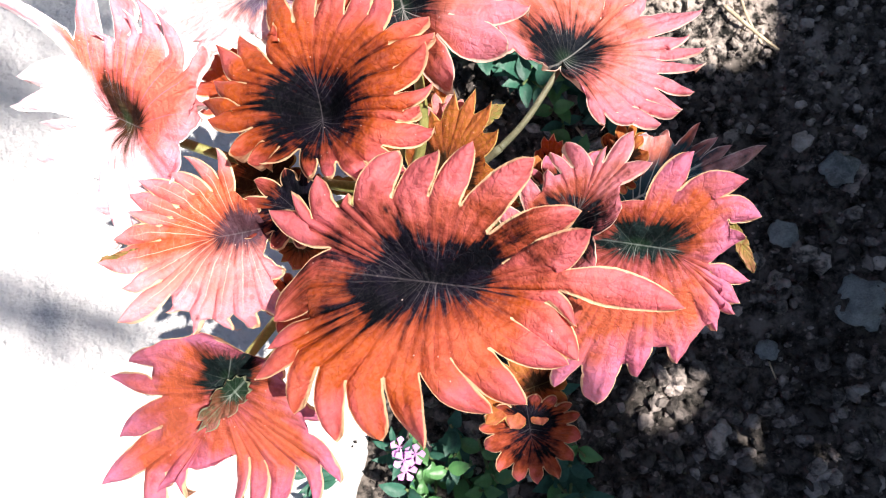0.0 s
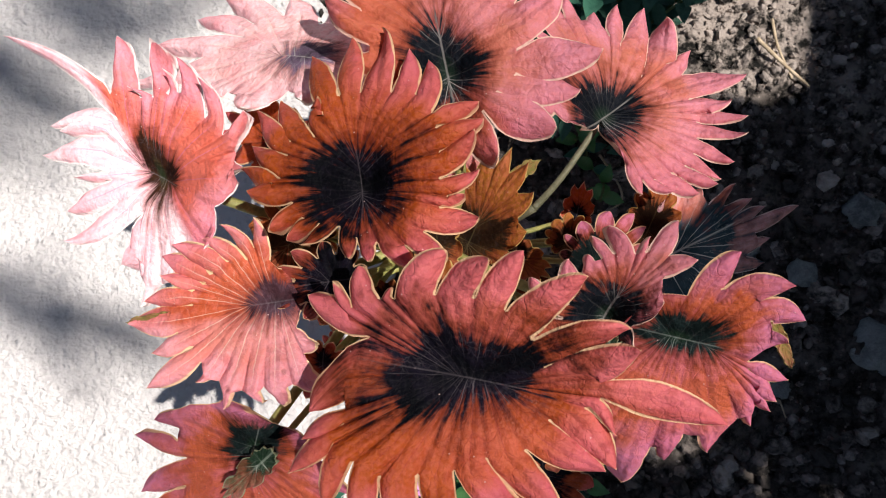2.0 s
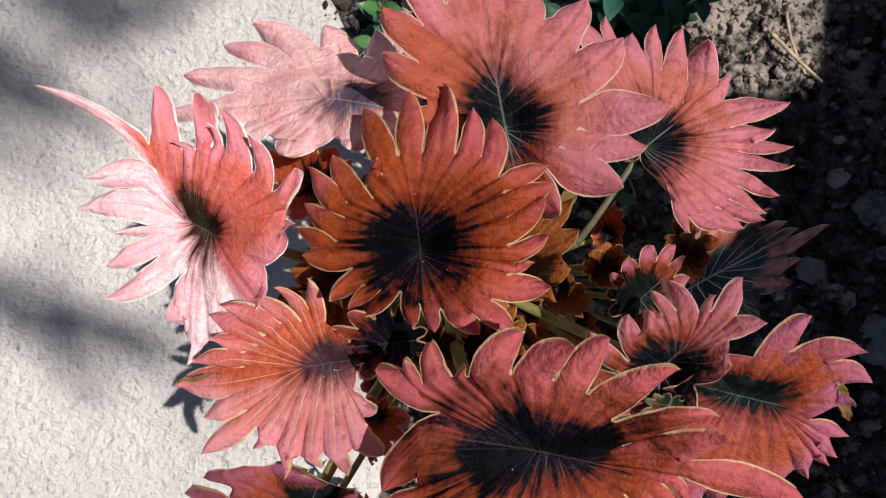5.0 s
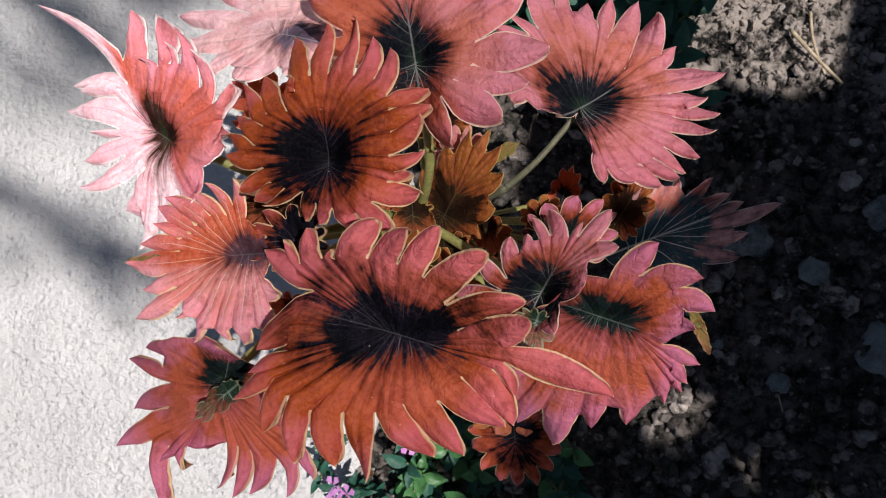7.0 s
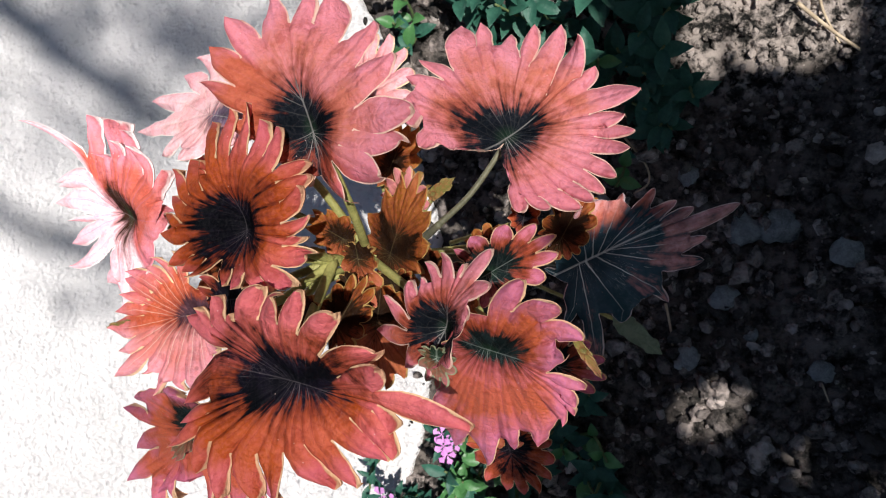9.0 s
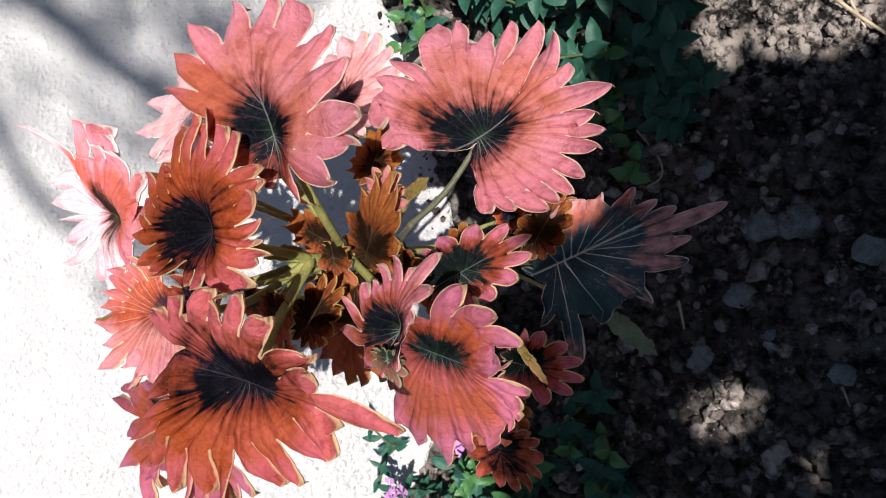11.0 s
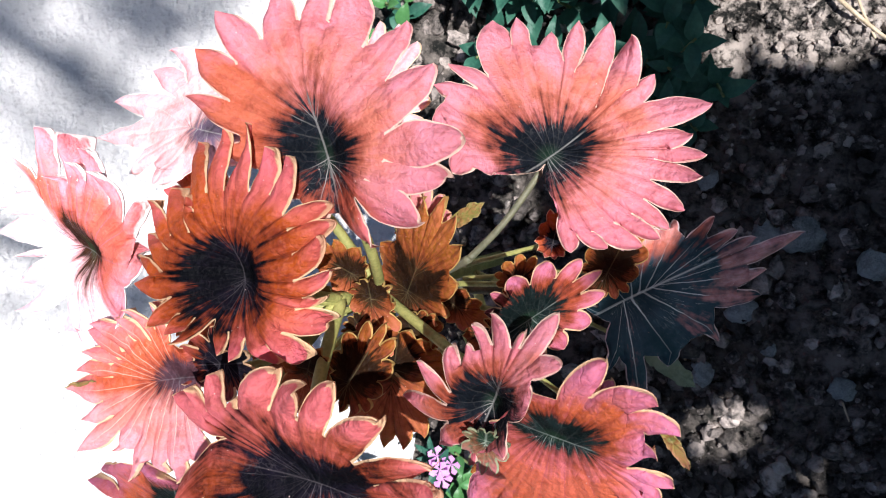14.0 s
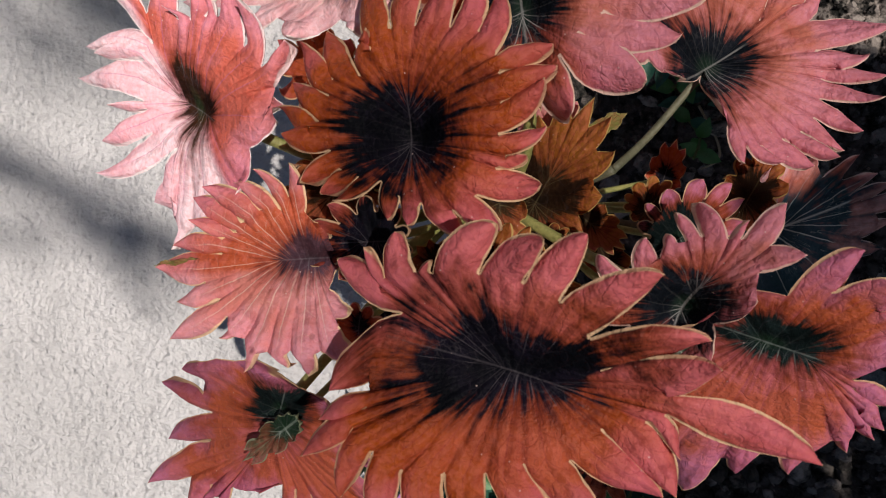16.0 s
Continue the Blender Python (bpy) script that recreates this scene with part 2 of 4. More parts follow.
COLEUS = coleus_material("coleus_leaf")
SLATE = coleus_material("coleus_leaf_slate", (0.50, 0.14, 0.09), (0.66, 0.50, 0.56), (0.026, 0.066, 0.088), (0.055, 0.110, 0.150), (0.72, 0.88, 0.90), 1.0,
                        (0.50, 0.40, 0.42), 0.5, 2.2, (0.70, 0.64, 0.66), (1.0, 1.0, 1.0), web_share=0.0, vein_patch=0.7, fringe=((0.22, 0.10, 0.085), (0.13, 0.075, 0.085)))
RUST = coleus_material("coleus_leaf_rust", (0.38, 0.155, 0.022), (0.53, 0.24, 0.06), (0.018, 0.009, 0.005), (0.05, 0.028, 0.012), (0.30, 0.28, 0.14), 0.3,
                       (0.16, 0.04, 0.01), 0.4, 1.2, (0.62, 0.46, 0.16))
YELLOW = coleus_material("coleus_leaf_yellow", (0.24, 0.26, 0.07), (0.38, 0.37, 0.14), (0.16, 0.18, 0.05), (0.26, 0.24, 0.08), (0.5, 0.5, 0.3), 0.3, (0.30, 0.26, 0.06), 0.4, 1.0, (0.42, 0.40, 0.16))
GREEN = coleus_material("coleus_leaf_green", (0.05, 0.12, 0.05), (0.13, 0.22, 0.12), (0.012, 0.035, 0.018), (0.025, 0.060, 0.035), (0.45, 0.60, 0.50), 0.7, (0.20, 0.34, 0.22), 0.4, 1.6, (0.34, 0.42, 0.26), hub_ink=(0.020, 0.060, 0.026))
VEINED = coleus_material("coleus_leaf_veined", warm=(0.57, 0.155, 0.08), rosy=(0.78, 0.285, 0.375), ink_dark=(0.005, 0.008, 0.012), ink_light=(0.016, 0.022, 0.032), rib_pale=(0.55, 0.60, 0.58), pale_share=0.65, rib_flesh=(0.50, 0.16, 0.16), vein_wide=1.5, rim_colour=(0.88, 0.68, 0.55), hub_ink=(0.020, 0.060, 0.026))
MAUVE = coleus_material("coleus_leaf_mauve", (0.52, 0.12, 0.04), (0.66, 0.235, 0.40), (0.004, 0.009, 0.009), (0.013, 0.028, 0.028), (0.38, 0.50, 0.46), 0.55, (0.36, 0.06, 0.12), hub_ink=(0.020, 0.060, 0.026))
BLUSH = coleus_material("coleus_leaf_blush", warm=(0.53, 0.105, 0.04), rosy=(0.76, 0.27, 0.30), rib_flesh=(0.86, 0.70, 0.58), rib_share=0.4, ink_dark=(0.045, 0.018, 0.022), ink_light=(0.10, 0.055, 0.075), depth=(0.98, 0.95, 0.95), through_share=0.12)
# these two carry strong sun in their colour: paler, and not darkened by depth
SUN_PALE = coleus_material("coleus_leaf_sun_pale", warm=(0.62, 0.13, 0.085), rosy=(0.78, 0.30, 0.37), ink_dark=(0.016, 0.007, 0.005), ink_light=(0.05, 0.020, 0.010), rib_flesh=(0.56, 0.18, 0.32), rib_share=0.45, pale_share=0.2, rim_colour=(0.92, 0.80, 0.78), depth=(1.0, 0.99, 0.99), through_share=0.08, hub_ink=(0.020, 0.060, 0.026))
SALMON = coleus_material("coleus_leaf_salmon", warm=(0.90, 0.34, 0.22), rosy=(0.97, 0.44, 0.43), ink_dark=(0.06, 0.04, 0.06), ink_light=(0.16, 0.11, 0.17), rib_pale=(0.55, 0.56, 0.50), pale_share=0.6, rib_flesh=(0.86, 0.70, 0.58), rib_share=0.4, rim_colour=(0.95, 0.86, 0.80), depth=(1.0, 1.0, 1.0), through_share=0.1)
CONCRETE = concrete_material()
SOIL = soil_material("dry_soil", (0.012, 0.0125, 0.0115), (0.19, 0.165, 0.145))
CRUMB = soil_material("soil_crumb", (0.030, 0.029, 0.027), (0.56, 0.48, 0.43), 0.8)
STONE = simple("grey_stone", (0.15, 0.165, 0.165), (0.40, 0.43, 0.43), 160, 0.9, 0.2, bump=1.0, depth=0.004)
PETIOLE = simple("petiole_green", (0.16, 0.17, 0.05), (0.34, 0.33, 0.11), 160, 0.5, 0.4, 0.12)
PURPLE_STEM = simple("petiole_grey_green", (0.048, 0.058, 0.032), (0.14, 0.138, 0.085), 160, 0.5, 0.4, 0.1)
WEED = simple("weed_leaf", (0.012, 0.060, 0.042), (0.036, 0.125, 0.082), 90, 0.5, 0.35, 0.25, depth=0.0008)
WEED_BRIGHT = simple("weed_leaf_young", (0.045, 0.15, 0.045), (0.09, 0.24, 0.08), 90, 0.35, 0.5, 0.3, depth=0.0008)
GREY_GREEN = simple("grey_green_leaf", (0.12, 0.17, 0.10), (0.24, 0.30, 0.19), 120, 0.55, 0.3, 0.2)
WEED_STEM = simple("weed_stem", (0.05, 0.09, 0.03), (0.12, 0.15, 0.06), 120, 0.6)
FLOWER = simple("pink_petal", (0.58, 0.20, 0.56), (0.74, 0.36, 0.72), 200, 0.6, 0.3, 0.3)
STRAW = simple("dry_straw", (0.25, 0.19, 0.12), (0.48, 0.39, 0.27), 200, 0.8)
BARK = simple("bark", (0.07, 0.05, 0.035), (0.16, 0.12, 0.09), 20, 0.9, depth=0.004)
CANOPY = simple("tree_leaf", (0.03, 0.07, 0.02), (0.07, 0.13, 0.04), 30, 0.5, 0.4, 0.25)


# ---- mesh helpers ----
def mesh_of(name, verts, faces, material, smooth=True):
    me = bpy.data.meshes.new(name)
    me.from_pydata(verts, [], faces)
    me.materials.append(material)
    me.polygons.foreach_set("use_smooth", [smooth] * len(me.polygons))
    me.update()
    return me


def part(name, me, parent, label="", at=None):
    ob = new(name, me)
    ob.parent = parent
    if at is not None:
        ob.matrix_basis = at
    return tagged(ob, label)


def root(name, at, label, category, group="", kind=""):
    ob = new(name)
    ob.empty_display_size = 0.01
    ob.matrix_basis = at if isinstance(at, Matrix) else Matrix.Translation(at)
    return tagged(ob, label, category, group, kind)


def tube(points, radii, sides=8):
    """A closed tube along a smoothed line of points, with radii from its start to its end."""
    p = [Vector(q) for q in points]
    fine = []
    for i in range(len(p) - 1):
        a, b, c, d = p[max(i - 1, 0)], p[i], p[i + 1], p[min(i + 2, len(p) - 1)]
        for s in range(6):
            u = s / 6
            fine.append(0.5 * (2 * b + (c - a) * u + (2 * a - 5 * b + 4 * c - d) * u * u + (3 * b - a - 3 * c + d) * u ** 3))
    fine.append(p[-1])
    verts, faces = [], []
    n = len(fine)
    side = Vector((0.3, 0.9, 0.2))
    for i, q in enumerate(fine):
        ahead = (fine[min(i + 1, n - 1)] - fine[max(i - 1, 0)]).normalized()
        x = ahead.cross(side).normalized()
        y = ahead.cross(x)
        u = i / (n - 1) * (len(radii) - 1)
        k = min(int(u), len(radii) - 2)
        r = radii[k] + (radii[k + 1] - radii[k]) * (u - k)
        for j in range(sides):
            w = 2 * math.pi * j / sides
            verts.append(q + r * (math.cos(w) * x + math.sin(w) * y))
    for i in range(n - 1):
        for j in range(sides):
            k = (j + 1) % sides
            faces.append((i * sides + j, i * sides + k, (i + 1) * sides + k, (i + 1) * sides + j))
    faces.append(tuple(range(sides))[::-1])
    faces.append(tuple((n - 1) * sides + j for j in range(sides)))
    return verts, faces


def fbm(x, y, z=0.0, octaves=4):
    return noise.fractal((x, y, z), 1.0, 2.0, octaves)


# ---- ground and slab ----
def edge_x(y):
    """Where the broken edge of the slab runs."""
    return max(-0.052 - 1.5 * y * y, -0.16) + 0.010 * noise.noise((y * 14, 3.1, 0)) + 0.004 * noise.noise((y * 70, 1.1, 0))


def graded(lo, hi, step, far):
    mid = list(np.arange(lo, hi + step / 2, step))
    out, d, p = [], step, hi
    while p < far:
        d *= 1.3
        p += d
        out.append(p)
    back, d, p = [], step, lo
    while p > -far:
        d *= 1.3
        p -= d
        back.append(p)
    return back[::-1] + mid + out


def soil_height(x, y):
    z = 0.007 * fbm(x * 9, y * 9, 0.5) + 0.0045 * fbm(x * 55, y * 55, 2.0, 3) + 0.0022 * noise.noise((x * 210, y * 210, 1.0))
    return z - 0.006


def build_ground():
    xs, ys = graded(-0.10, 0.30, 0.0025, 60), graded(-0.24, 0.30, 0.0025, 60)
    verts, faces = [], []
    for y in ys:
        e = edge_x(y) if abs(y) < 1 else -0.16
        for x in xs:
            near = max(abs(x), abs(y)) < 1.2
            z = soil_height(x, y) if near else -0.006
            if x < e - 0.004 and x > -3.2 and abs(y) < 3.2:
                z = -0.075
            verts.append((x, y, z))
    w = len(xs)
    for j in range(len(ys) - 1):
        for i in range(w - 1):
            faces.append((j * w + i, j * w + i + 1, j * w + w + i + 1, j * w + w + i))
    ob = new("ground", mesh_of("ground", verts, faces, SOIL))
    tagged(ob, "dry brown crumbly garden soil, mostly in shade", "soil", kind="structure")


def build_slab():
    ys = graded(-0.20, 0.24, 0.0014, 3.0)
    offs = [0.0]
    while offs[-1] < 3.0:
        offs.append(offs[-1] + (0.0014 if offs[-1] < 0.36 else (offs[-1] - offs[-2]) * 1.3))
    verts, faces = [], []
    for y in ys:
        e = edge_x(y) if abs(y) < 1 else -0.16
        for k, o in enumerate(offs):
            x = e - o
            z = 0.002 + 0.0016 * fbm(x * 16, y * 16, 4.0, 3) + 0.0005 * noise.noise((x * 85 - y * 30, y * 140 + x * 50, 0)) + 0.0010 * noise.noise((x * 330, y * 360, 3))
            z -= 0.004 * math.exp(-o / 0.004)
            verts.append((x, y, z))
        verts.append((e + 0.001, y, -0.07))
        verts.append((e - offs[-1], y, -0.07))
    w = len(offs) + 2
    n = len(offs)
    for j in range(len(ys) - 1):
        a, b = j * w, (j + 1) * w
        for i in range(n - 1):
            faces.append((a + i + 1, a + i, b + i, b + i + 1))
        faces.append((a, a + n, b + n, b))
        faces.append((a + n, a + n + 1, b + n + 1, b + n))
        faces.append((a + n + 1, a + n - 1, b + n - 1, b + n + 1))
    last = (len(ys) - 1) * w
    faces.append(tuple(range(n)) + (n + 1, n))
    faces.append(tuple(last + q for q in (n, n + 1)) + tuple(last + q for q in range(n))[::-1])
    ob = new("pavement", mesh_of("pavement", verts, faces, CONCRETE))
    tagged(ob, "pale grey rough cast concrete slab with a crumbling edge", "concrete slab", kind="structure")


def lump(seed, level=1, rough=0.25):
    """A broken, angular lump of radius about 1."""
    bm = bmesh.new()
    bmesh.ops.create_icosphere(bm, subdivisions=level, radius=1)
    rnd = random.Random(seed)
    off = Vector((rnd.uniform(-9, 9), rnd.uniform(-9, 9), rnd.uniform(-9, 9)))
    for v in bm.verts:
        c = v.co.normalized()
        v.co = c * (1 + rough * noise.noise(c * 1.3 + off) * 1.6 + rough * 0.8 * noise.noise(c * 3.5 + off))
    verts = [v.co.copy() for v in bm.verts]
    faces = [tuple(v.index for v in f.verts) for f in bm.faces]
    bm.free()
    return verts, faces


def build_crumbs():
    rnd = random.Random(4)
    kinds = [lump(s, 2 if s < 3 else 1, 0.34) for s in range(8)]
    arrays = [np.array([tuple(v) for v in k[0]]) for k in kinds]
    verts, faces, base = [], [], 0
    count = 0
    while count < 12000:
        x, y = rnd.uniform(-0.11, 0.30), rnd.uniform(-0.24, 0.29)
        e = edge_x(y)
        if x < e - 0.012 or (x < e + 0.004 and rnd.random() < 0.75):
            continue
        clump = noise.noise((x * 22, y * 22, 7))
        sunny = x > 0.07 and y > 0.10
        if clump < -0.15 and rnd.random() < 0.45 and not sunny:
            continue
        r = 0.0009 + (0.0030 if sunny else 0.0060) * rnd.random() ** (2.5 if sunny else 4.6)
        k = rnd.choices(range(8), weights=[3 if r > 0.003 else 0.3] * 3 + [1] * 5)[0]
        turn = np.array(Euler((rnd.uniform(0, 6.3), rnd.uniform(0, 6.3), rnd.uniform(0, 6.3))).to_matrix())
        z = (soil_height(x, y) if x > e else 0.002) + r * 0.35
        pts = (arrays[k] * (r * rnd.uniform(0.8, 1.4), r, r * rnd.uniform(0.5, 0.85))) @ turn.T + (x, y, z)
        verts.extend(map(tuple, pts))
        faces.extend(tuple(q + base for q in f) for f in kinds[k][1])
        base += len(pts)
        count += 1
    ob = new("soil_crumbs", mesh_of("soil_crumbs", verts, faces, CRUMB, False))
    tagged(ob, "loose crumbs and clods of dry brown soil", "soil", kind="stuff")


build_ground()
build_slab()
build_crumbs()

# ---- coleus plant ----
PLANT_BASE = (-0.012, 0.030, -0.006)
plant = root("coleus_plant", PLANT_BASE, "coral and dark purple coleus plant with frilly fingered leaves", "plant")
TO_PLANT = Vector(PLANT_BASE)


SUNK = {}
ACROSS = (-1.0, -0.84, -0.56, -0.28, 0.0, 0.28, 0.56, 0.84, 1.0)
RINGS = (0.0, 0.07, 0.15, 0.24, 0.33, 0.42, 0.52, 0.62, 0.72, 0.81, 0.89, 0.95, 1.0)
FINGER = (0.07, 0.16, 0.27, 0.39, 0.51, 0.63, 0.74, 0.83, 0.90, 0.95, 0.985, 1.0)


def leaf(centre, slope, curve, tips, cuts, axis=90.0, heart=(14.0, 14.0), pink=0.4, seed=1, lift=1.0, well=(0.0, 8.0, 16.0), fold=0.0, warp=0.0,
         droop=0.0, twist=1.2, bulge=0.08, spine=0.3, sharp=False, plump=0.21, slim=0.33, tint=None, shift=0.0, lean=None, material=None, label=""):
    """One leaf. centre: where the veins meet. axis: the midrib's direction in degrees. slope: the blade's tilt along the midrib and to its
    left; fold: more tilt on the left half alone; curve: its bow along the midrib, on the left half and on the right half; warp: its twist.
    tips: the fingers' directions in degrees and lengths in mm; cuts: the same for the slit that follows each finger.
    heart: half lengths of the dark middle along and across the midrib (to its left and right, where they differ), in mm; shift: how far its middle lies along the midrib, in mm.
    pink: how pink the blade is, or its left and right halves. well: by how many mm the blade rises out of its sunken middle, and half width and half length of that.
    droop: the fall of the finger tips in mm. spine: how far out along the midrib the veins start. sharp: saw teeth in place of round fingers. plump, slim: half width of the
    narrowest and the broadest finger over its length. tint: the direction that parts the pinker left half from the right, where it is not the midrib's. lean: the same for the heart's length."""
    rnd = random.Random(seed)
    n = len(tips)
    tip = [np.array((math.cos(radians(a)), math.sin(radians(a)))) * r * 0.001 for a, r in tips]
    cut = [np.array((math.cos(radians(a)), math.sin(radians(a)))) * r * 0.001 for a, r in cuts]
    tilt = [rnd.gauss(0, 0.6) + (0.55 if k % 2 else -0.55) for k in range(n)]
    wring = [rnd.gauss(0, 1) * twist for _ in range(n)]
    off = rnd.uniform(0, 50)
    size = min(1.0, sum(r for a, r in tips) / n / 28)
    ca, sa = math.cos(radians(axis)), math.sin(radians(axis))
    hx, hy = (ca, sa) if lean is None else (math.cos(radians(lean)), math.sin(radians(lean)))
    verts, reach, heartv, rays, mids = [], [], [], [], []

    def height(x, y, t, s, i, v):
        u, w = x * ca + y * sa, -x * sa + y * ca
        z = slope[0] * u + slope[1] * w + fold * 0.5 * (w + math.sqrt(w * w + 9e-6) - 0.003) + warp * u * w
        z += curve[0] * u * u + (curve[1] if w > 0 else curve[2]) * w * w
        z += 0.001 * well[0] * (1 - math.exp(-(w / (0.001 * well[1])) ** 2 - (u / (0.001 * well[2])) ** 2))
        z += size * 0.0021 * min(1.0, t * 1.25) ** 2.2 * (0.45 - s * s)
        z += size * v * (0.0027 * lift * tilt[i] * v + 0.0020 * wring[i] * s + 0.0016 * (0.5 - s * s)) - 0.001 * droop * v * v
        z += size * 0.0018 * min(1, t * 1.6) * noise.noise((x * 95 + off, y * 95, off)) + size * 0.0009 * t * noise.noise((x * 300, y * 300, off))
        return z

    def add(p, t, s, i, v, a):
        x, y = float(p[0]), float(p[1])
        verts.append((x, y, height(x, y, t, s, i, v)))
        reach.append(t)
        u, w = x * ca + y * sa, -x * sa + y * ca
        mids.append(w)
        hu, hw = x * hx + y * hy, -x * hy + y * hx
        heartv.append(1000 * math.hypot((hu - 0.001 * shift) / heart[0], hw / heart[1 if hw > 0 else -1]))
        rays.extend((math.cos(a) * 1.2, math.sin(a) * 1.2, t * 0.35 + off))
        return len(verts) - 1

    def foot(p):
        q = p[0] * ca + p[1] * sa
        q *= spine if q > 0 else 0.12
        return np.array((q * ca, q * sa))

    faces, vein, along, cross, rimv = [], [], [], [], []

    def face(ids, rows, cols, length, rims):
        faces.append(ids)
        for (t, h), s, d in zip(rows, cols, rims):
            vein.append(s * h), along.append(t * length), cross.append(s), rimv.append(d)

    grid = {}
    base, inner = [], []
    for i in range(n):
        a, b = cut[i - 1], cut[i]
        mid = (a + b) / 2
        away = mid - foot(mid)
        away = away / max(1e-6, np.linalg.norm(away))
        gap = np.linalg.norm(b - a)
        bow = min(0.12 * gap, 0.4 * np.linalg.norm(tip[i] - mid))
        row = [a + (b - a) * (s + 1) / 2 + away * bow * (1 - s * s) for s in ACROSS]
        base.append(row)
        inner.append(min(0.85, np.linalg.norm(mid) / max(1e-6, np.linalg.norm(tip[i]))))
    count = n * 8
    for j, t in enumerate(RINGS):
        for i in range(n):
            for k in range(8):
                q = base[i][k]
                f = foot(q)
                share = inner[i] if k else (inner[i] + inner[i - 1]) / 2
                ang = math.atan2(q[1], q[0])
                wob = 1 + 0.02 * noise.noise((ang * 6, t * 3, off)) * t
                grid[j, i * 8 + k] = add(f + (q - f) * t * wob, t * share, ACROSS[k], i, 0.0, ang)
    for j in range(len(RINGS) - 1):
        t0, t1 = RINGS[j], RINGS[j + 1]
        for i in range(n):
            half = np.linalg.norm(cut[i] - cut[i - 1]) / 2
            length = np.linalg.norm(tip[i])
            deep0, deep1 = (1 - t0) * length * inner[i], (1 - t1) * length * inner[i]
            for k in range(8):
                c0, c1 = i * 8 + k, (i * 8 + k + 1) % count
                s0, s1 = ACROSS[k], ACROSS[k + 1]
                r0, r1 = (t0 * inner[i], half * (0.12 + 0.88 * t0)), (t1 * inner[i], half * (0.12 + 0.88 * t1))
                d = [0.0003 + math.hypot((1 - abs(s)) * half, dd) for s, dd in ((s0, deep0), (s0, deep1), (s1, deep1), (s1, deep0))]
                face((grid[j, c0], grid[j + 1, c0], grid[j + 1, c1], grid[j, c1]), (r0, r1, r1, r0), (s0, s0, s1, s1), length, d)
    last = len(RINGS) - 1
    for i in range(n):
        a, b = cut[i - 1], cut[i]
        mid, span = (a + b) / 2, (b - a) / 2
        half = np.linalg.norm(span)
        f = foot(mid)
        out = (mid - f) / max(1e-6, np.linalg.norm(mid - f))
        reach_out = tip[i] - mid
        length = max(0.0001, np.linalg.norm(reach_out))
        knee = mid + (0.45 * out + 0.55 * reach_out / length) * 0.55 * length
        widest = min(max(half * 0.94, plump * length), slim * min(length, 0.018 * (0.018 / length) ** 1.3))
        ids = [[grid[last, (i * 8 + k) % count] for k in range(9)]]
        halves = [half]
        angs = [math.atan2(q[1], q[0]) for q in base[i]]
        for v in FINGER:
            c = (1 - v) ** 2 * mid + 2 * v * (1 - v) * knee + v * v * tip[i]
            d = 2 * (1 - v) * (knee - mid) + 2 * v * (tip[i] - knee)
            perp = np.array((-d[1], d[0])) / max(1e-6, np.linalg.norm(d))
            side = span / max(1e-6, half)
            if perp @ side < 0:
                perp = -perp
            g = min(1.0, v / 0.3) * min(1.0, length / max(1e-6, 1.2 * half))
            side = side * (1 - g) + perp * g
            side = side / max(1e-6, np.linalg.norm(side))
            if sharp:
                h = half * (1 - v) ** 0.8
            else:
                h = (half + (widest - half) * g) * (1 + bulge * math.sin(math.pi * min(1.0, v * 1.25))) * max(0.0, 1 - v ** 3.2) ** 0.6
            h *= 1 + 0.07 * noise.noise((v * 4, i * 3.3, off))
            halves.append(h)
            rowed = []
            for k, s in enumerate(ACROSS):
                arch = (1 - s * s) * min(0.24 * half, 0.4 * length) * (1 - v) ** 3
                rowed.append(add(c + side * s * h + out * arch, inner[i] + (1 - inner[i]) * v, s, i, v, angs[k]))
            ids.append(rowed)
        steps = (0.0,) + FINGER
        full = np.linalg.norm(tip[i])
        for j in range(len(FINGER)):
            v0, v1 = steps[j], steps[j + 1]
            h0, h1 = halves[j], halves[j + 1]
            r0, r1 = (inner[i] + (1 - inner[i]) * v0, half + (h0 - half) * 0.5), (inner[i] + (1 - inner[i]) * v1, half + (h1 - half) * 0.5)
            for k in range(8):
                s0, s1 = ACROSS[k], ACROSS[k + 1]
                d = [min((1 - abs(s)) * h, (1 - v) * length + 0.0001) for s, h, v in ((s0, h0, v0), (s0, h1, v1), (s1, h1, v1), (s1, h0, v0))]
                face((ids[j][k], ids[j + 1][k], ids[j + 1][k + 1], ids[j][k + 1]), (r0, r1, r1, r0), (s0, s0, s1, s1), full, d)
        # the blade's thickness along the finger's margin
        for k, s in ((0, -1.0), (8, 1.0)):
            line = [row[k] for row in ids]
            lip = []
            for q, row in zip(line, ids):
                x, y, z = verts[q]
                mx, my, mz = verts[row[4]]
                lip.append(add((x + (mx - x) * 0.06, y + (my - y) * 0.06), reach[q], s, i, 0.0, 0.0))
                verts[-1] = (x + (mx - x) * 0.06, y + (my - y) * 0.06, z - 0.0005)
            for j in range(len(line) - 1):
                t0, t1 = reach[line[j]], reach[line[j + 1]]
                quad = (line[j], lip[j], lip[j + 1], line[j + 1]) if k else (line[j], line[j + 1], lip[j + 1], lip[j])
                face(quad, ((t0, half),) * 4, (s, s, s, s), full, (0.0, 0.0, 0.0, 0.0))
    # unequal halves let the blade's colour carry light that falls across the fold
    both = pink if isinstance(pink, tuple) else (pink, pink)
    pinks = []
    tx, ty = -math.sin(radians(axis if tint is None else tint)), math.cos(radians(axis if tint is None else tint))
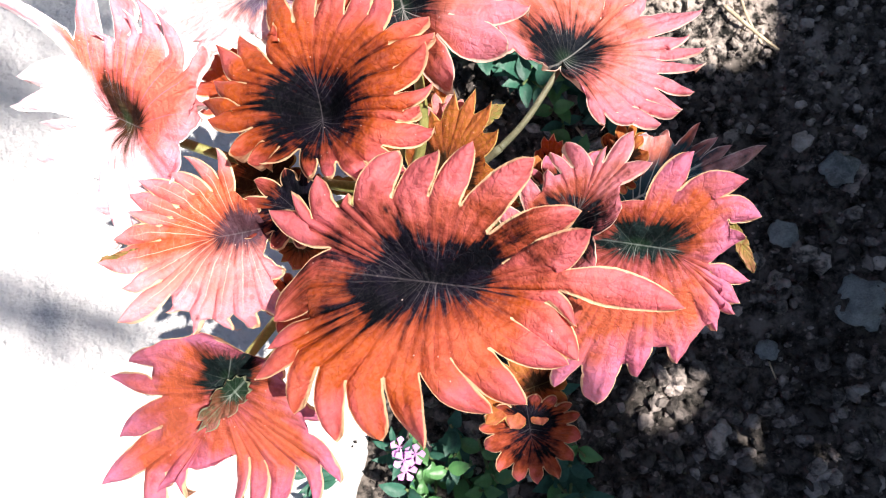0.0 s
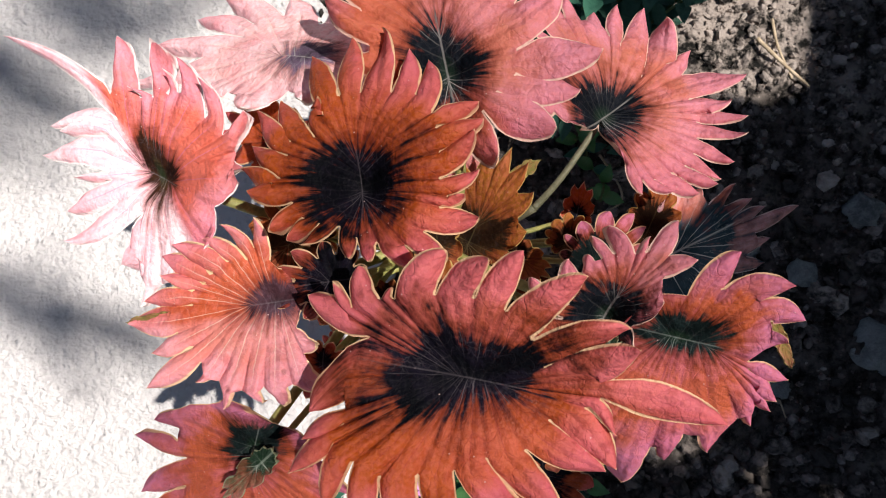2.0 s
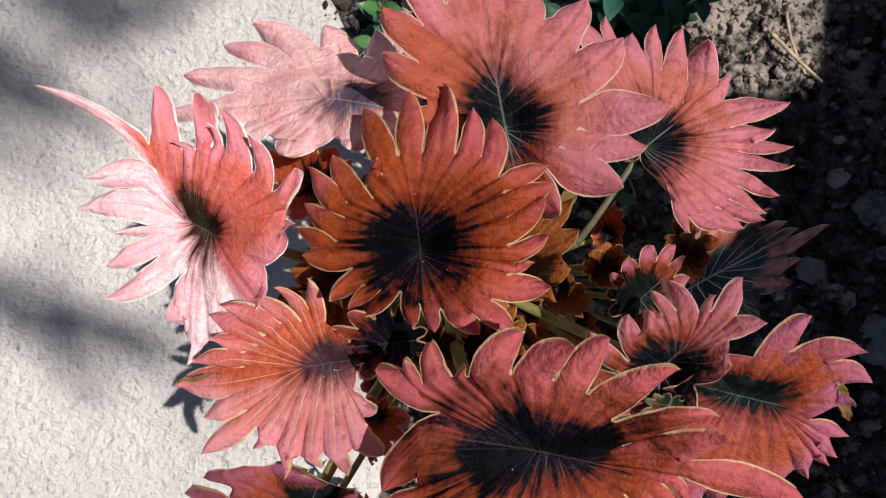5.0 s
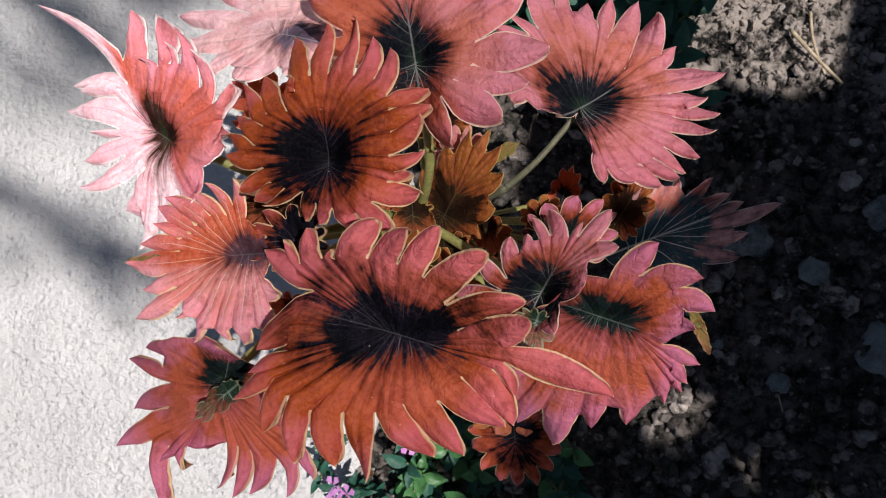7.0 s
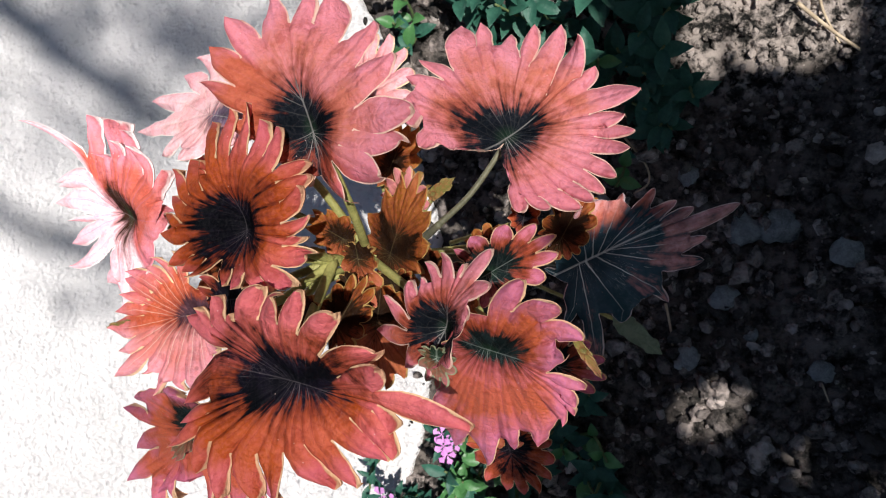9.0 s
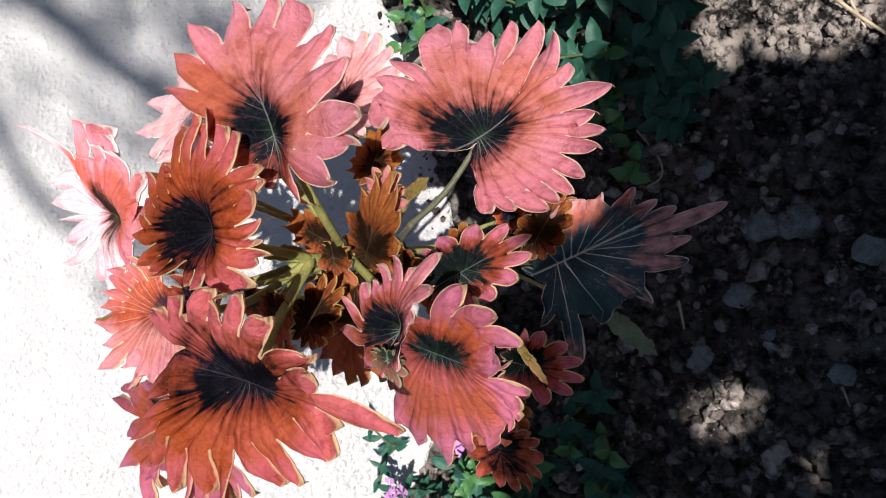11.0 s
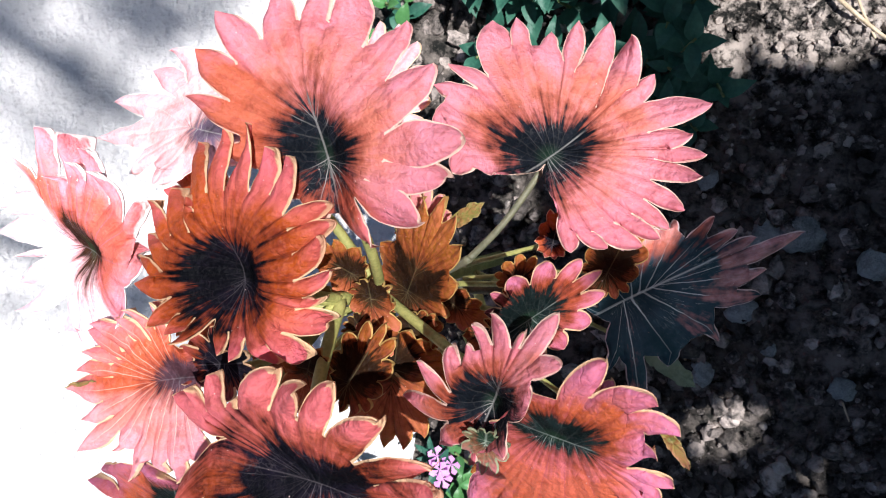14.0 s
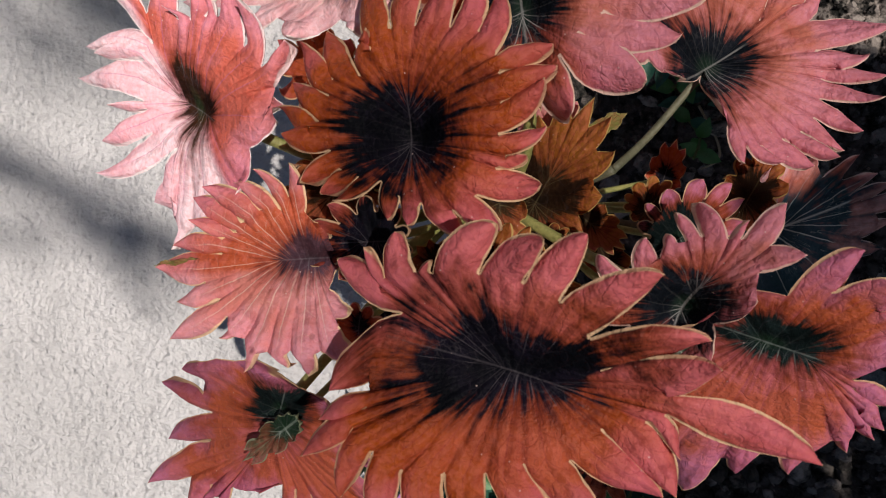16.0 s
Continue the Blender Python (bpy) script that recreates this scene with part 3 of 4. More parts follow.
    for x, y, z in verts:
        q = max(0.0, min(1.0, 0.5 + (x * tx + y * ty) / 0.005))
        pinks.append(both[1] + (both[0] - both[1]) * q)
    me = mesh_of("leaf", verts, faces, material or COLEUS)
    for name, values in (("reach", reach), ("heart", heartv), ("pink", pinks), ("mid", mids)):
        me.attributes.new(name, "FLOAT", "POINT").data.foreach_set("value", values)
    me.attributes.new("rays", "FLOAT_VECTOR", "POINT").data.foreach_set("vector", rays)
    for name, values in (("vein", vein), ("along", along), ("cross", cross), ("rim", [min(d, 0.02) for d in rimv])):
        me.attributes.new(name, "FLOAT", "CORNER").data.foreach_set("value", values)
    ob = part("leaf", me, plant, label, Matrix.Translation(Vector(centre) - TO_PLANT))
    SUNK[ob.name] = height(0.0, 0.0, 0.0, 0.0, 0, 0.0)
    return ob


def petiole(owner, points, radii=(0.0017, 0.0014), material=PETIOLE):
    """The stalk of a leaf, through points of the world from the stem to the leaf's middle."""
    at = owner.matrix_basis.translation + TO_PLANT
    pts = [Vector(p) - at for p in points] + [Vector((0, 0, SUNK[owner.name] - 0.0024))]
    verts, faces = tube(pts, radii)
    return part("petiole", mesh_of("petiole", verts, faces, material), owner)


def stem(name, points, radii, material=PETIOLE):
    verts, faces = tube([Vector(p) - TO_PLANT for p in points], radii, 10)
    return part(name, mesh_of(name, verts, faces, material), plant)


def ovate(axis, length, width, teeth, notch, base=0.45):
    """Finger directions and lengths, and those of the slits between them, of an egg-shaped leaf that points along axis (degrees)."""
    tips, cuts = [], []
    for k in range(2 * teeth):
        q = math.pi * k / teeth
        x, y = math.cos(q) * length * (1 if math.cos(q) > 0 else base), math.sin(q) * width / 2
        a, r = (axis + math.degrees(math.atan2(y, x))) % 360, math.hypot(x, y)
        if k % 2:
            cuts.append((a, r * notch))
        else:
            tips.append((a, r))
    return tips, cuts


NODE = (-0.020, 0.034, 0.182)
SIDE_NODE = (-0.0295, 0.0330, 0.192)

# the large leaves
front = leaf((-0.008, 0.0035, 0.256), (0.10, 0.03), (-1.3, 3.4, -0.9),
             [(354, 51), (17, 32), (24, 32), (48, 30), (72, 28), (85, 25), (103, 27), (133, 25), (137, 33), (147, 35), (156, 39), (194, 34), (202, 37), (209, 41), (224, 39), (240, 37), (253, 34), (268, 33), (295, 30),
              (308, 32), (329, 33), (332, 34), (343, 31)],
             [(5, 26), (14, 15), (40, 15), (68, 16), (91, 17), (115, 19), (136, 23), (141, 25), (152, 29), (156, 29), (161, 23), (196, 27), (202, 28), (207, 31), (217, 29), (229, 27), (243, 22), (262, 19), (284, 16),
              (311, 18), (336, 18), (350, 24), (356, 26)],
             353, (23, 14, 10), (0.75, 0.2), 1, shift=-4.0, well=(4.9, 8, 20), fold=0.33, warp=9.3, label="large coral leaf with a black-purple heart and one long drooping tip")
petiole(front, [SIDE_NODE, (-0.0235, 0.0120, 0.223)], (0.0020, 0.0017))
shaded = leaf((-0.036, 0.0445, 0.2385), (-0.05, 0.01), (-8.5, -5.7, -3.1),
              [(347, 29), (356, 25), (9, 28), (25, 29), (28, 32), (35, 33), (63, 33), (71, 33), (84, 37), (96, 36), (114, 36), (116, 22), (135, 30), (146, 32), (161, 29), (173, 30), (185, 26), (213, 22), (223, 20),
               (233, 18), (269, 17), (284, 18), (308, 23), (323, 27)],
              [(347, 20), (354, 21), (5, 19), (22, 20), (36, 22), (44, 23), (58, 24), (71, 22), (90, 21), (104, 21), (121, 19), (134, 15), (149, 19), (159, 18), (177, 18), (181, 20), (198, 15), (216, 14), (229, 12),
               (249, 10), (273, 12), (293, 14), (312, 18), (328, 19)],
              98, (14, 12), (-0.05, 0.45), 2, well=(15, 9, 12), fold=-0.26, warp=-7.1, label="round rust-orange leaf with a broad black heart and toothed fingers")
petiole(shaded, [SIDE_NODE, (-0.036, 0.040, 0.225)])
high = leaf((0.031, 0.078, 0.181), (-0.72, 0.02), (5.7, -1.7, 3.5),
            [(289, 28), (307, 31), (319, 37), (326, 39), (331, 40), (340, 41), (354, 43), (2, 44), (11, 41), (20, 48), (41, 39), (60, 44), (70, 46), (82, 44), (93, 40), (106, 45), (115, 47), (138, 38), (149, 36), (179, 25), (196, 23), (214, 10), (280, 11)],
            [(294, 23), (304, 25), (318, 27), (328, 29), (338, 30), (349, 30), (1, 30), (6, 34), (16, 29), (33, 32), (44, 30), (50, 20), (77, 27), (85, 30), (102, 35), (111, 36), (128, 29), (137, 27), (153, 31), (169, 24), (204, 15), (242, 2), (286, 17)],
            40, (13, 13), (0.8, 0.8), 3, 0.8, well=(10, 8, 16), warp=-8.6, spine=0.12, shift=0.5, material=VEINED, label="wide pink leaf with a blue-black heart on a long bare stalk")
petiole(high, [(0.0096, 0.0473, 0.1888), (0.019, 0.059, 0.181)], (0.0012, 0.0010), PURPLE_STEM)
# the orange half is painted as light shining through, the pink half as facing it
folded = leaf((-0.017, 0.0745, 0.2335), (0.12, 0.02), (-8.4, -0.5, 0.2),
              [(301, 25), (331, 30), (352, 32), (6, 36), (39, 34), (60, 37), (87, 42), (97, 44), (111, 44), (127, 41), (141, 38), (157, 31), (180, 24), (215, 18), (265, 17)],
              [(313, 13), (336, 13), (356, 16), (17, 17), (48, 23), (72, 27), (92, 32), (103, 33), (119, 31), (134, 29), (150, 24), (168, 19), (196, 14), (242, 12), (282, 14)],
              105, (17, 8), (-0.1, 0.8), 4, plump=0.27, well=(7.5, 6, 16), fold=-0.04, warp=13.7, tint=134, material=VEINED, label="broad leaf sunk along its rib, half painted pink and half orange as the light falls")
petiole(folded, [NODE, (-0.013, 0.050, 0.212)])
right = leaf((0.040, 0.013, 0.237), (0.21, 0.52), (-6.9, -5.0, -4.2),
             [(144, 14), (208, 22), (232, 38), (246, 41), (262, 42), (277, 34), (293, 32), (314, 29), (325, 29), (330, 28), (342, 28), (1, 22), (12, 27), (32, 25), (62, 23)],
             [(175, 13), (221, 27), (239, 36), (251, 32), (270, 30), (285, 26), (313, 27), (324, 26), (330, 24), (339, 18), (344, 17), (15, 20), (33, 18), (57, 14), (86, 10)],
             350, (12, 6), (0.6, 0.72), 5, well=(1.3, 6, 14), warp=2.5, material=MAUVE, label="pink and mauve leaf puckered round a dark green and purple heart")
ear = leaf((0.025, 0.017, 0.228), (0.28, -0.58), (-16.9, -2.7, 0.7),
           [(23, 11), (40, 22), (58, 28), (68, 21), (93, 22), (105, 20), (112, 16), (127, 17), (156, 21), (188, 26), (224, 20), (257, 15), (294, 11)],
           [(43, 14), (52, 19), (66, 17), (72, 16), (89, 15), (101, 14), (127, 12), (166, 10), (186, 11), (208, 12), (236, 13), (267, 11), (337, 5)],
           70, (10, 9), (0.55, 0.8), 15, well=(10, 5, 7), fold=0.12, warp=-3.6, material=VEINED, label="pink upper half of a puckered leaf curling over its dark green heart")
petiole(ear, [(0.012, 0.020, 0.208), (0.020, 0.016, 0.220)])
petiole(right, [NODE, (0.010, 0.022, 0.205)])
mauve = leaf((0.056, 0.034, 0.159), (-0.30, 0.37), (0.5, 1.9, -0.3),
             [(3, 44), (14, 46), (23, 61), (29, 45), (36, 41), (48, 38), (62, 30), (78, 24), (95, 20), (145, 13), (190, 13), (258, 24), (280, 40), (303, 27), (335, 35)],
             [(7, 36), (18, 40), (26, 36), (31, 32), (41, 32), (50, 27), (69, 25), (87, 22), (105, 14), (180, 9), (239, 9), (272, 22), (290, 20), (328, 26), (355, 29)],
             28, (41, 10, 34), (0.05, 0.9), 6, well=(2.3, 8, 16), fold=-0.10, warp=2.2, shift=2.0, plump=0.14, slim=0.22, material=SLATE, label="drooping slate-purple leaf with pale veins and a curled tip")
petiole(mauve, [(-0.006, 0.034, 0.160), (0.03, 0.033, 0.150)], material=PURPLE_STEM)
fan = leaf((-0.056, 0.0165, 0.235), (0.03, -0.04), (-6.1, 1.8, 2.3),
           [(106, 21), (126, 22), (143, 24), (154, 29), (162, 32), (170, 29), (183, 34), (191, 39), (205, 33), (217, 37), (229, 26), (252, 26), (268, 24), (285, 24), (304, 24), (320, 15), (37, 7)],
           [(113, 14), (126, 12), (142, 15), (159, 17), (169, 18), (175, 21), (185, 21), (200, 26), (211, 23), (222, 23), (238, 23), (254, 22), (268, 20), (288, 20), (304, 16), (314, 8), (99, 10)],
           191, (7.5, 5.5), (0.85, 0.4), 7, well=(2.5, 5, 12), fold=0.17, warp=1.4, material=BLUSH, label="fan-shaped leaf with red fingers above and a pale pink lower half")
petiole(fan, [SIDE_NODE, (-0.042, 0.018, 0.215)])
# the pale half is painted as sunlit, the redder half as turned from the sun
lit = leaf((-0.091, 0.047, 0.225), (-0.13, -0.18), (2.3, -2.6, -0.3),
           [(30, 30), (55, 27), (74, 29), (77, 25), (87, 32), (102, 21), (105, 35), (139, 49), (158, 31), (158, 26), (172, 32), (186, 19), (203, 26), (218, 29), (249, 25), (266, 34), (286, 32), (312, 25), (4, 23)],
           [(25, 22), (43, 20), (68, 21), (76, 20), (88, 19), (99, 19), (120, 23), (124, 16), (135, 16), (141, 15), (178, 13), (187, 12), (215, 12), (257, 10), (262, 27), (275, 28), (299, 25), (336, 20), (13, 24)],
           # the brown heart is stretched and turned to paint a cast shadow strip too
           155, (15, 3.6, 5.0), (1.4, 0.5), 8, well=(8, 6, 10), fold=-0.08, warp=1.1, plump=0.15, slim=0.21, tint=126, lean=104, shift=1.0, material=SUN_PALE, label="sunlit pink leaf, sun glare painted pale on one half, with one long curling finger")
petiole(lit, [SIDE_NODE, (-0.060, 0.038, 0.205)])
# raised pinkness paints the sun's whitening into this blade
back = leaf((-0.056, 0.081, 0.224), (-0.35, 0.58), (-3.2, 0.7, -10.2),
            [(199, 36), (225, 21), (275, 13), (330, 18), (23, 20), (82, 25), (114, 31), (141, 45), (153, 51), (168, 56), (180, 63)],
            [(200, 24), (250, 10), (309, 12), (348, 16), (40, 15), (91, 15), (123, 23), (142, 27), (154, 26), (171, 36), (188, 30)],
            170, (9, 6), 1.0, 9, well=(-4.5, 8, 16), fold=-0.06, warp=-4.1, material=SALMON, label="pale pink leaf with white finger tips, sunlight painted into its blade")
petiole(back, [NODE, (-0.035, 0.062, 0.200)])
low = leaf((-0.061, -0.020, 0.230), (-0.40, -0.01), (2.6, -1.0, -6.0),
           [(173, 29), (180, 33), (207, 38), (218, 49), (248, 48), (235, 38), (247, 35), (259, 23), (267, 35), (276, 37), (282, 37), (303, 39), (314, 39), (337, 26), (15, 14), (91, 10)],
           [(181, 21), (195, 19), (214, 24), (224, 36), (233, 32), (239, 33), (242, 27), (272, 20), (281, 21), (290, 23), (304, 28), (314, 32), (324, 24), (354, 15), (42, 9), (136, 15)],
           250, (9, 7), 0.7, 10, well=(1.9, 5, 8), fold=-0.17, warp=2.2, plump=0.15, slim=0.2, material=MAUVE, label="ragged pink leaf with a small green heart and torn fingers")
petiole(low, [SIDE_NODE, (-0.048, 0.004, 0.205)])


# the smaller leaves within and below
def small_leaf(seed, c, sl, ax, length, wide, teeth, heart, pk, notch, label, base=0.45, material=None):
    """A small leaf: centre, slope over x and y, direction, length and width in mm, number of teeth, half size of its heart in mm, pinkness, depth of the teeth,
    how far it reaches behind its centre."""
    ca, sa = math.cos(radians(ax)), math.sin(radians(ax))
    sl = (sl[0] * ca + sl[1] * sa, -sl[0] * sa + sl[1] * ca)
    ob = leaf(c, sl, (-3, -3, -3), *ovate(ax, length, wide, teeth, notch, base), ax, (heart * 1.15, heart * 0.85), pk, seed, 0.8,
              sharp=notch > 0.77, slim=1.0, material=material or (RUST if pk < 0 else COLEUS), label=label)
    c = Vector(c)
    foot = Vector((NODE[0] * 0.7 + c.x * 0.3, NODE[1] * 0.7 + c.y * 0.3, min(c.z - 0.012, 0.178)))
    if (c - Vector(NODE)).length < 0.016:
        foot = Vector(NODE)
    petiole(ob, [foot, (foot + c) / 2 - Vector((0, 0, 0.003))], (0.0011, 0.0009))


small_leaf(30, (-0.010, 0.036, 0.186), (0.45, 0.10), 68, 32, 31, 15, 13, -0.25, 0.775, "rust-brown serrated leaf with a dark heart", 0.3)
small_leaf(31, (-0.027, 0.041, 0.191), (-0.2, 0.3), 150, 16, 17, 13, 6, -0.2, 0.775, "small rust-brown serrated leaf with a dark heart", 0.3)
small_leaf(32, (-0.0195, 0.035, 0.194), (0.1, 0.1), 280, 22, 15, 13, 7, -0.1, 0.74, "tiny dark brown toothed leaf at the shoot's tip", 0.25)
small_leaf(33, (-0.0235, 0.0248, 0.192), (0.1, 0.2), 305, 15, 14, 13, 6, -0.1, 0.76, "tiny dark brown toothed leaf at the shoot's tip", 0.3)
small_leaf(34, (-0.0080, 0.0250, 0.189), (0.0, 0.2), 290, 14, 20, 13, 7, -0.1, 0.76, "tiny dark brown toothed leaf at the shoot's tip", 0.35)
small_leaf(35, (-0.018, 0.069, 0.168), (-0.1, -0.3), 75, 20, 22, 15, 6, -0.2, 0.80, "rust-brown serrated leaf behind the folded leaf")
small_leaf(36, (-0.009, 0.054, 0.176), (0.1, 0.2), 80, 15, 20, 13, 2, 0.9, 0.70, "small pale salmon serrated leaf")
small_leaf(37, (-0.051, 0.016, 0.200), (0.3, 0.0), 330, 15, 15, 13, 5, -0.15, 0.80, "small orange leaf under a stalk")
small_leaf(38, (-0.050, -0.002, 0.182), (0.2, 0.3), 300, 19, 9, 9, 3, 0.5, 0.72, "narrow pink leaf tip hanging low")
small_leaf(39, (-0.0120, 0.0135, 0.192), (0.1, 0.1), 262, 28, 38, 17, 9, -0.35, 0.84, "olive-orange serrated leaf in the shade below")
small_leaf(40, (0.0284, 0.0307, 0.191), (-0.75, 0.0), 35, 24, 27, 13, 10, 0.6, 0.66, "small pink leaf with a green heart and pointed tip", 0.45, MAUVE)
small_leaf(41, (0.022, 0.038, 0.172), (-0.1, 0.1), 60, 11, 16, 11, 5, -0.1, 0.74, "small olive leaf deep in the plant")
small_leaf(42, (0.030, 0.050, 0.140), (-0.1, 0.1), 80, 14, 13, 11, 4, 0.0, 0.80, "small dull orange leaf deep in the plant")
small_leaf(43, (0.0465, -0.003, 0.170), (-0.4, 0.1), 345, 21, 28, 13, 9, 0.65, 0.64, "small red-fingered leaf low on the plant", 0.45, MAUVE)
small_leaf(44, (0.0233, -0.0495, 0.125), (0.1, 0.55), 280, 28, 40, 15, 13, 0.0, 0.72, "dull orange low leaf with a grey-purple heart")
small_leaf(45, (0.026, -0.034, 0.128), (-0.1, 0.1), 200, 27, 30, 13, 6, -0.05, 0.76, "dull orange low leaf")
small_leaf(46, (-0.035, 0.094, 0.164), (0.1, -0.4), 90, 34, 48, 17, 6, 0.95, 0.70, "pale salmon leaf behind the folded leaf", 0.45, BLUSH)
small_leaf(47, (-0.0409, 0.0224, 0.2385), (0.2, 0.2), 190, 18, 20, 13, 13, 0.1, 0.62, "small frilly dark purple leaf")
small_leaf(48, (-0.058, 0.034, 0.212), (0.1, 0.1), 230, 24, 26, 15, 12, -0.3, 0.70, "dark shaded leaf under the larger ones")
small_leaf(49, (-0.020, 0.012, 0.208), (0.1, -0.1), 60, 20, 20, 13, 11, -0.3, 0.70, "dark shaded leaf under the larger ones")
small_leaf(50, (-0.066, 0.060, 0.205), (0.2, 0.0), 150, 22, 24, 13, 7, 0.1, 0.70, "dull red leaf under the sunlit ones")
small_leaf(51, (0.0500, 0.0440, 0.1680), (-0.2, -0.2), 65, 20, 18, 13, 9, -0.4, 0.74, "rust-brown serrated leaf beside the slate one")
small_leaf(52, (-0.052, 0.055, 0.215), (0.2, 0.1), 200, 17, 17, 13, 6, -0.2, 0.80, "small rust-brown leaf between the large ones")
small_leaf(53, (-0.031, 0.016, 0.212), (0.1, 0.3), 250, 17, 16, 13, 6, -0.1, 0.80, "small rust-brown leaf between the large ones")
small_leaf(54, (0.004, 0.033, 0.186), (0.1, 0.2), 330, 14, 13, 13, 5, -0.1, 0.80, "small olive-brown serrated leaf")
small_leaf(55, (0.012, 0.022, 0.176), (0.1, 0.1), 300, 15, 14, 13, 5, -0.1, 0.80, "small olive-brown serrated leaf")
small_leaf(56, (-0.046, 0.001, 0.225), (0.2, 0.35), 265, 13, 16, 11, 3, 0.1, 0.68, "small orange leaf with a straw-yellow edge")

small_leaf(57, (-0.034, 0.0345, 0.194), (0.1, 0.2), 175, 12, 6, 9, 1, 0.2, 0.9, "narrow yellow-green young leaf at the node", 0.2, YELLOW)
small_leaf(58, (0.003, 0.058, 0.178), (0.1, 0.2), 35, 11, 5, 9, 1, 0.2, 0.9, "narrow yellow-green young leaf at the node", 0.2, YELLOW)
small_leaf(59, (0.0245, 0.0095, 0.2350), (0.1, 0.5), 262, 11, 12, 11, 3, 0.4, 0.62, "small downy grey-green leaf within the puckered one", 0.3, GREEN)
small_leaf(60, (-0.0575, -0.0225, 0.2345), (0.1, 0.1), 225, 15, 7, 11, 5, -0.2, 0.80, "small dark green leaf on the ragged one's heart", 0.3, GREEN)
for at, sl, ax, length, wide in (((0.0655, 0.0140, 0.2340), (0.1, 0.5), 302, 9, 2.8), ((-0.083, 0.0110, 0.2335), (0.1, 0.0), 188, 12, 3.2)):
    ca, sa = math.cos(radians(ax)), math.sin(radians(ax))
    leaf(at, (sl[0] * ca + sl[1] * sa, -sl[0] * sa + sl[1] * ca), (-8, 20, 20), *ovate(ax, length, wide, 12, 0.985, 0.6), ax, (1, 1), 0.2, 70 + ax, 0.5, sharp=True, material=YELLOW, label="narrow yellow-green curled leaf tip")

sprig = leaf((0.0700, 0.004, 0.100), (0.0, 0.0), (-6, 6, 6), *ovate(322, 21, 9, 11, 0.95, 0.3), 322, (1, 1), 0.0, 90, 0.5, sharp=True, material=GREY_GREEN, label="pale grey-green lower leaf")
petiole(sprig, [(-0.014, 0.031, 0.07), (0.03, 0.018, 0.09)], (0.0011, 0.0009))
stem("main_stem", [(-0.012, 0.030, -0.012), (-0.014, 0.032, 0.06), (-0.016, 0.033, 0.13), NODE], (0.0042, 0.0036, 0.0030, 0.0022))
stem("branch", [(-0.015, 0.032, 0.11), (-0.026, 0.031, 0.15), SIDE_NODE, (-0.043, 0.034, 0.203)], (0.0028, 0.0025, 0.0022, 0.0012))
stem("branch", [(-0.016, 0.033, 0.14), (-0.004, 0.040, 0.17), (0.0096, 0.0473, 0.1888)], (0.0022, 0.0017, 0.0013), PURPLE_STEM)
stem("branch", [(-0.014, 0.031, 0.07), (0.004, 0.0, 0.10), (0.022, -0.036, 0.122)], (0.0022, 0.0019, 0.0014))
stem("branch", [SIDE_NODE, (-0.046, 0.026, 0.196), (-0.059, 0.022, 0.200)], (0.0019, 0.0016, 0.0012))


# ---- stones on the soil ----
def stone(x, y, size, seed, label):
    verts, faces = lump(seed, 3, 0.30)
    rnd = random.Random(seed)
    sx, sy, sz = size * rnd.uniform(0.8, 1.2), size * rnd.uniform(0.8, 1.2), size * 0.75
    ob = new("stone", mesh_of("stone", [(v.x * sx, v.y * sy, v.z * sz) for v in verts], faces, STONE))
    ob.matrix_basis = pose(x, y, soil_height(x, y) + sz * 0.45, 0, 0, rnd.uniform(0, 360))
    tagged(ob, label, "stone", "stones on the soil")


for x, y, size, seed in ((0.146, 0.051, 0.0105, 1), (0.129, 0.050, 0.0085, 2), (0.100, -0.028, 0.0075, 3), (0.180, 0.037, 0.0085, 4), (0.120, 0.010, 0.0065, 5),
                         (0.222, -0.003, 0.0125, 6), (0.212, 0.075, 0.0115, 7), (0.135, -0.012, 0.004, 9), (0.172, -0.03, 0.006, 10),
                         (0.098, 0.079, 0.006, 11)):
    stone(x, y, size, seed, "rough blue-grey stone half sunk in dry soil")


GRAVEL = simple("pale_gravel", (0.42, 0.38, 0.33), (0.70, 0.66, 0.60), 180, 0.9, 0.2, bump=0.8, depth=0.002)


def pebble(x, y, size, seed):
    verts, faces = lump(seed, 2, 0.28)
    rnd = random.Random(seed)
    sx, sy, sz = size * rnd.uniform(0.8, 1.4), size * rnd.uniform(0.7, 1.1), size * 0.6
    ob = new("pebble", mesh_of("pebble", [(v.x * sx, v.y * sy, v.z * sz) for v in verts], faces, GRAVEL))
    ob.matrix_basis = pose(x, y, (soil_height(x, y) if x > edge_x(y) else 0.002) + sz * 0.5, 0, 0, rnd.uniform(0, 360))
    tagged(ob, "pale chip of broken concrete on the soil", "pebble", "pale chips along the slab")


scatter = random.Random(21)
for k in range(34):
    if k < 24:
        pebble(scatter.uniform(0.0, 0.085), scatter.uniform(0.112, 0.185), scatter.uniform(0.0016, 0.0042), 300 + k)
    else:
        pebble(scatter.uniform(-0.03, 0.04), scatter.uniform(-0.125, -0.06), scatter.uniform(0.0016, 0.0036), 300 + k)


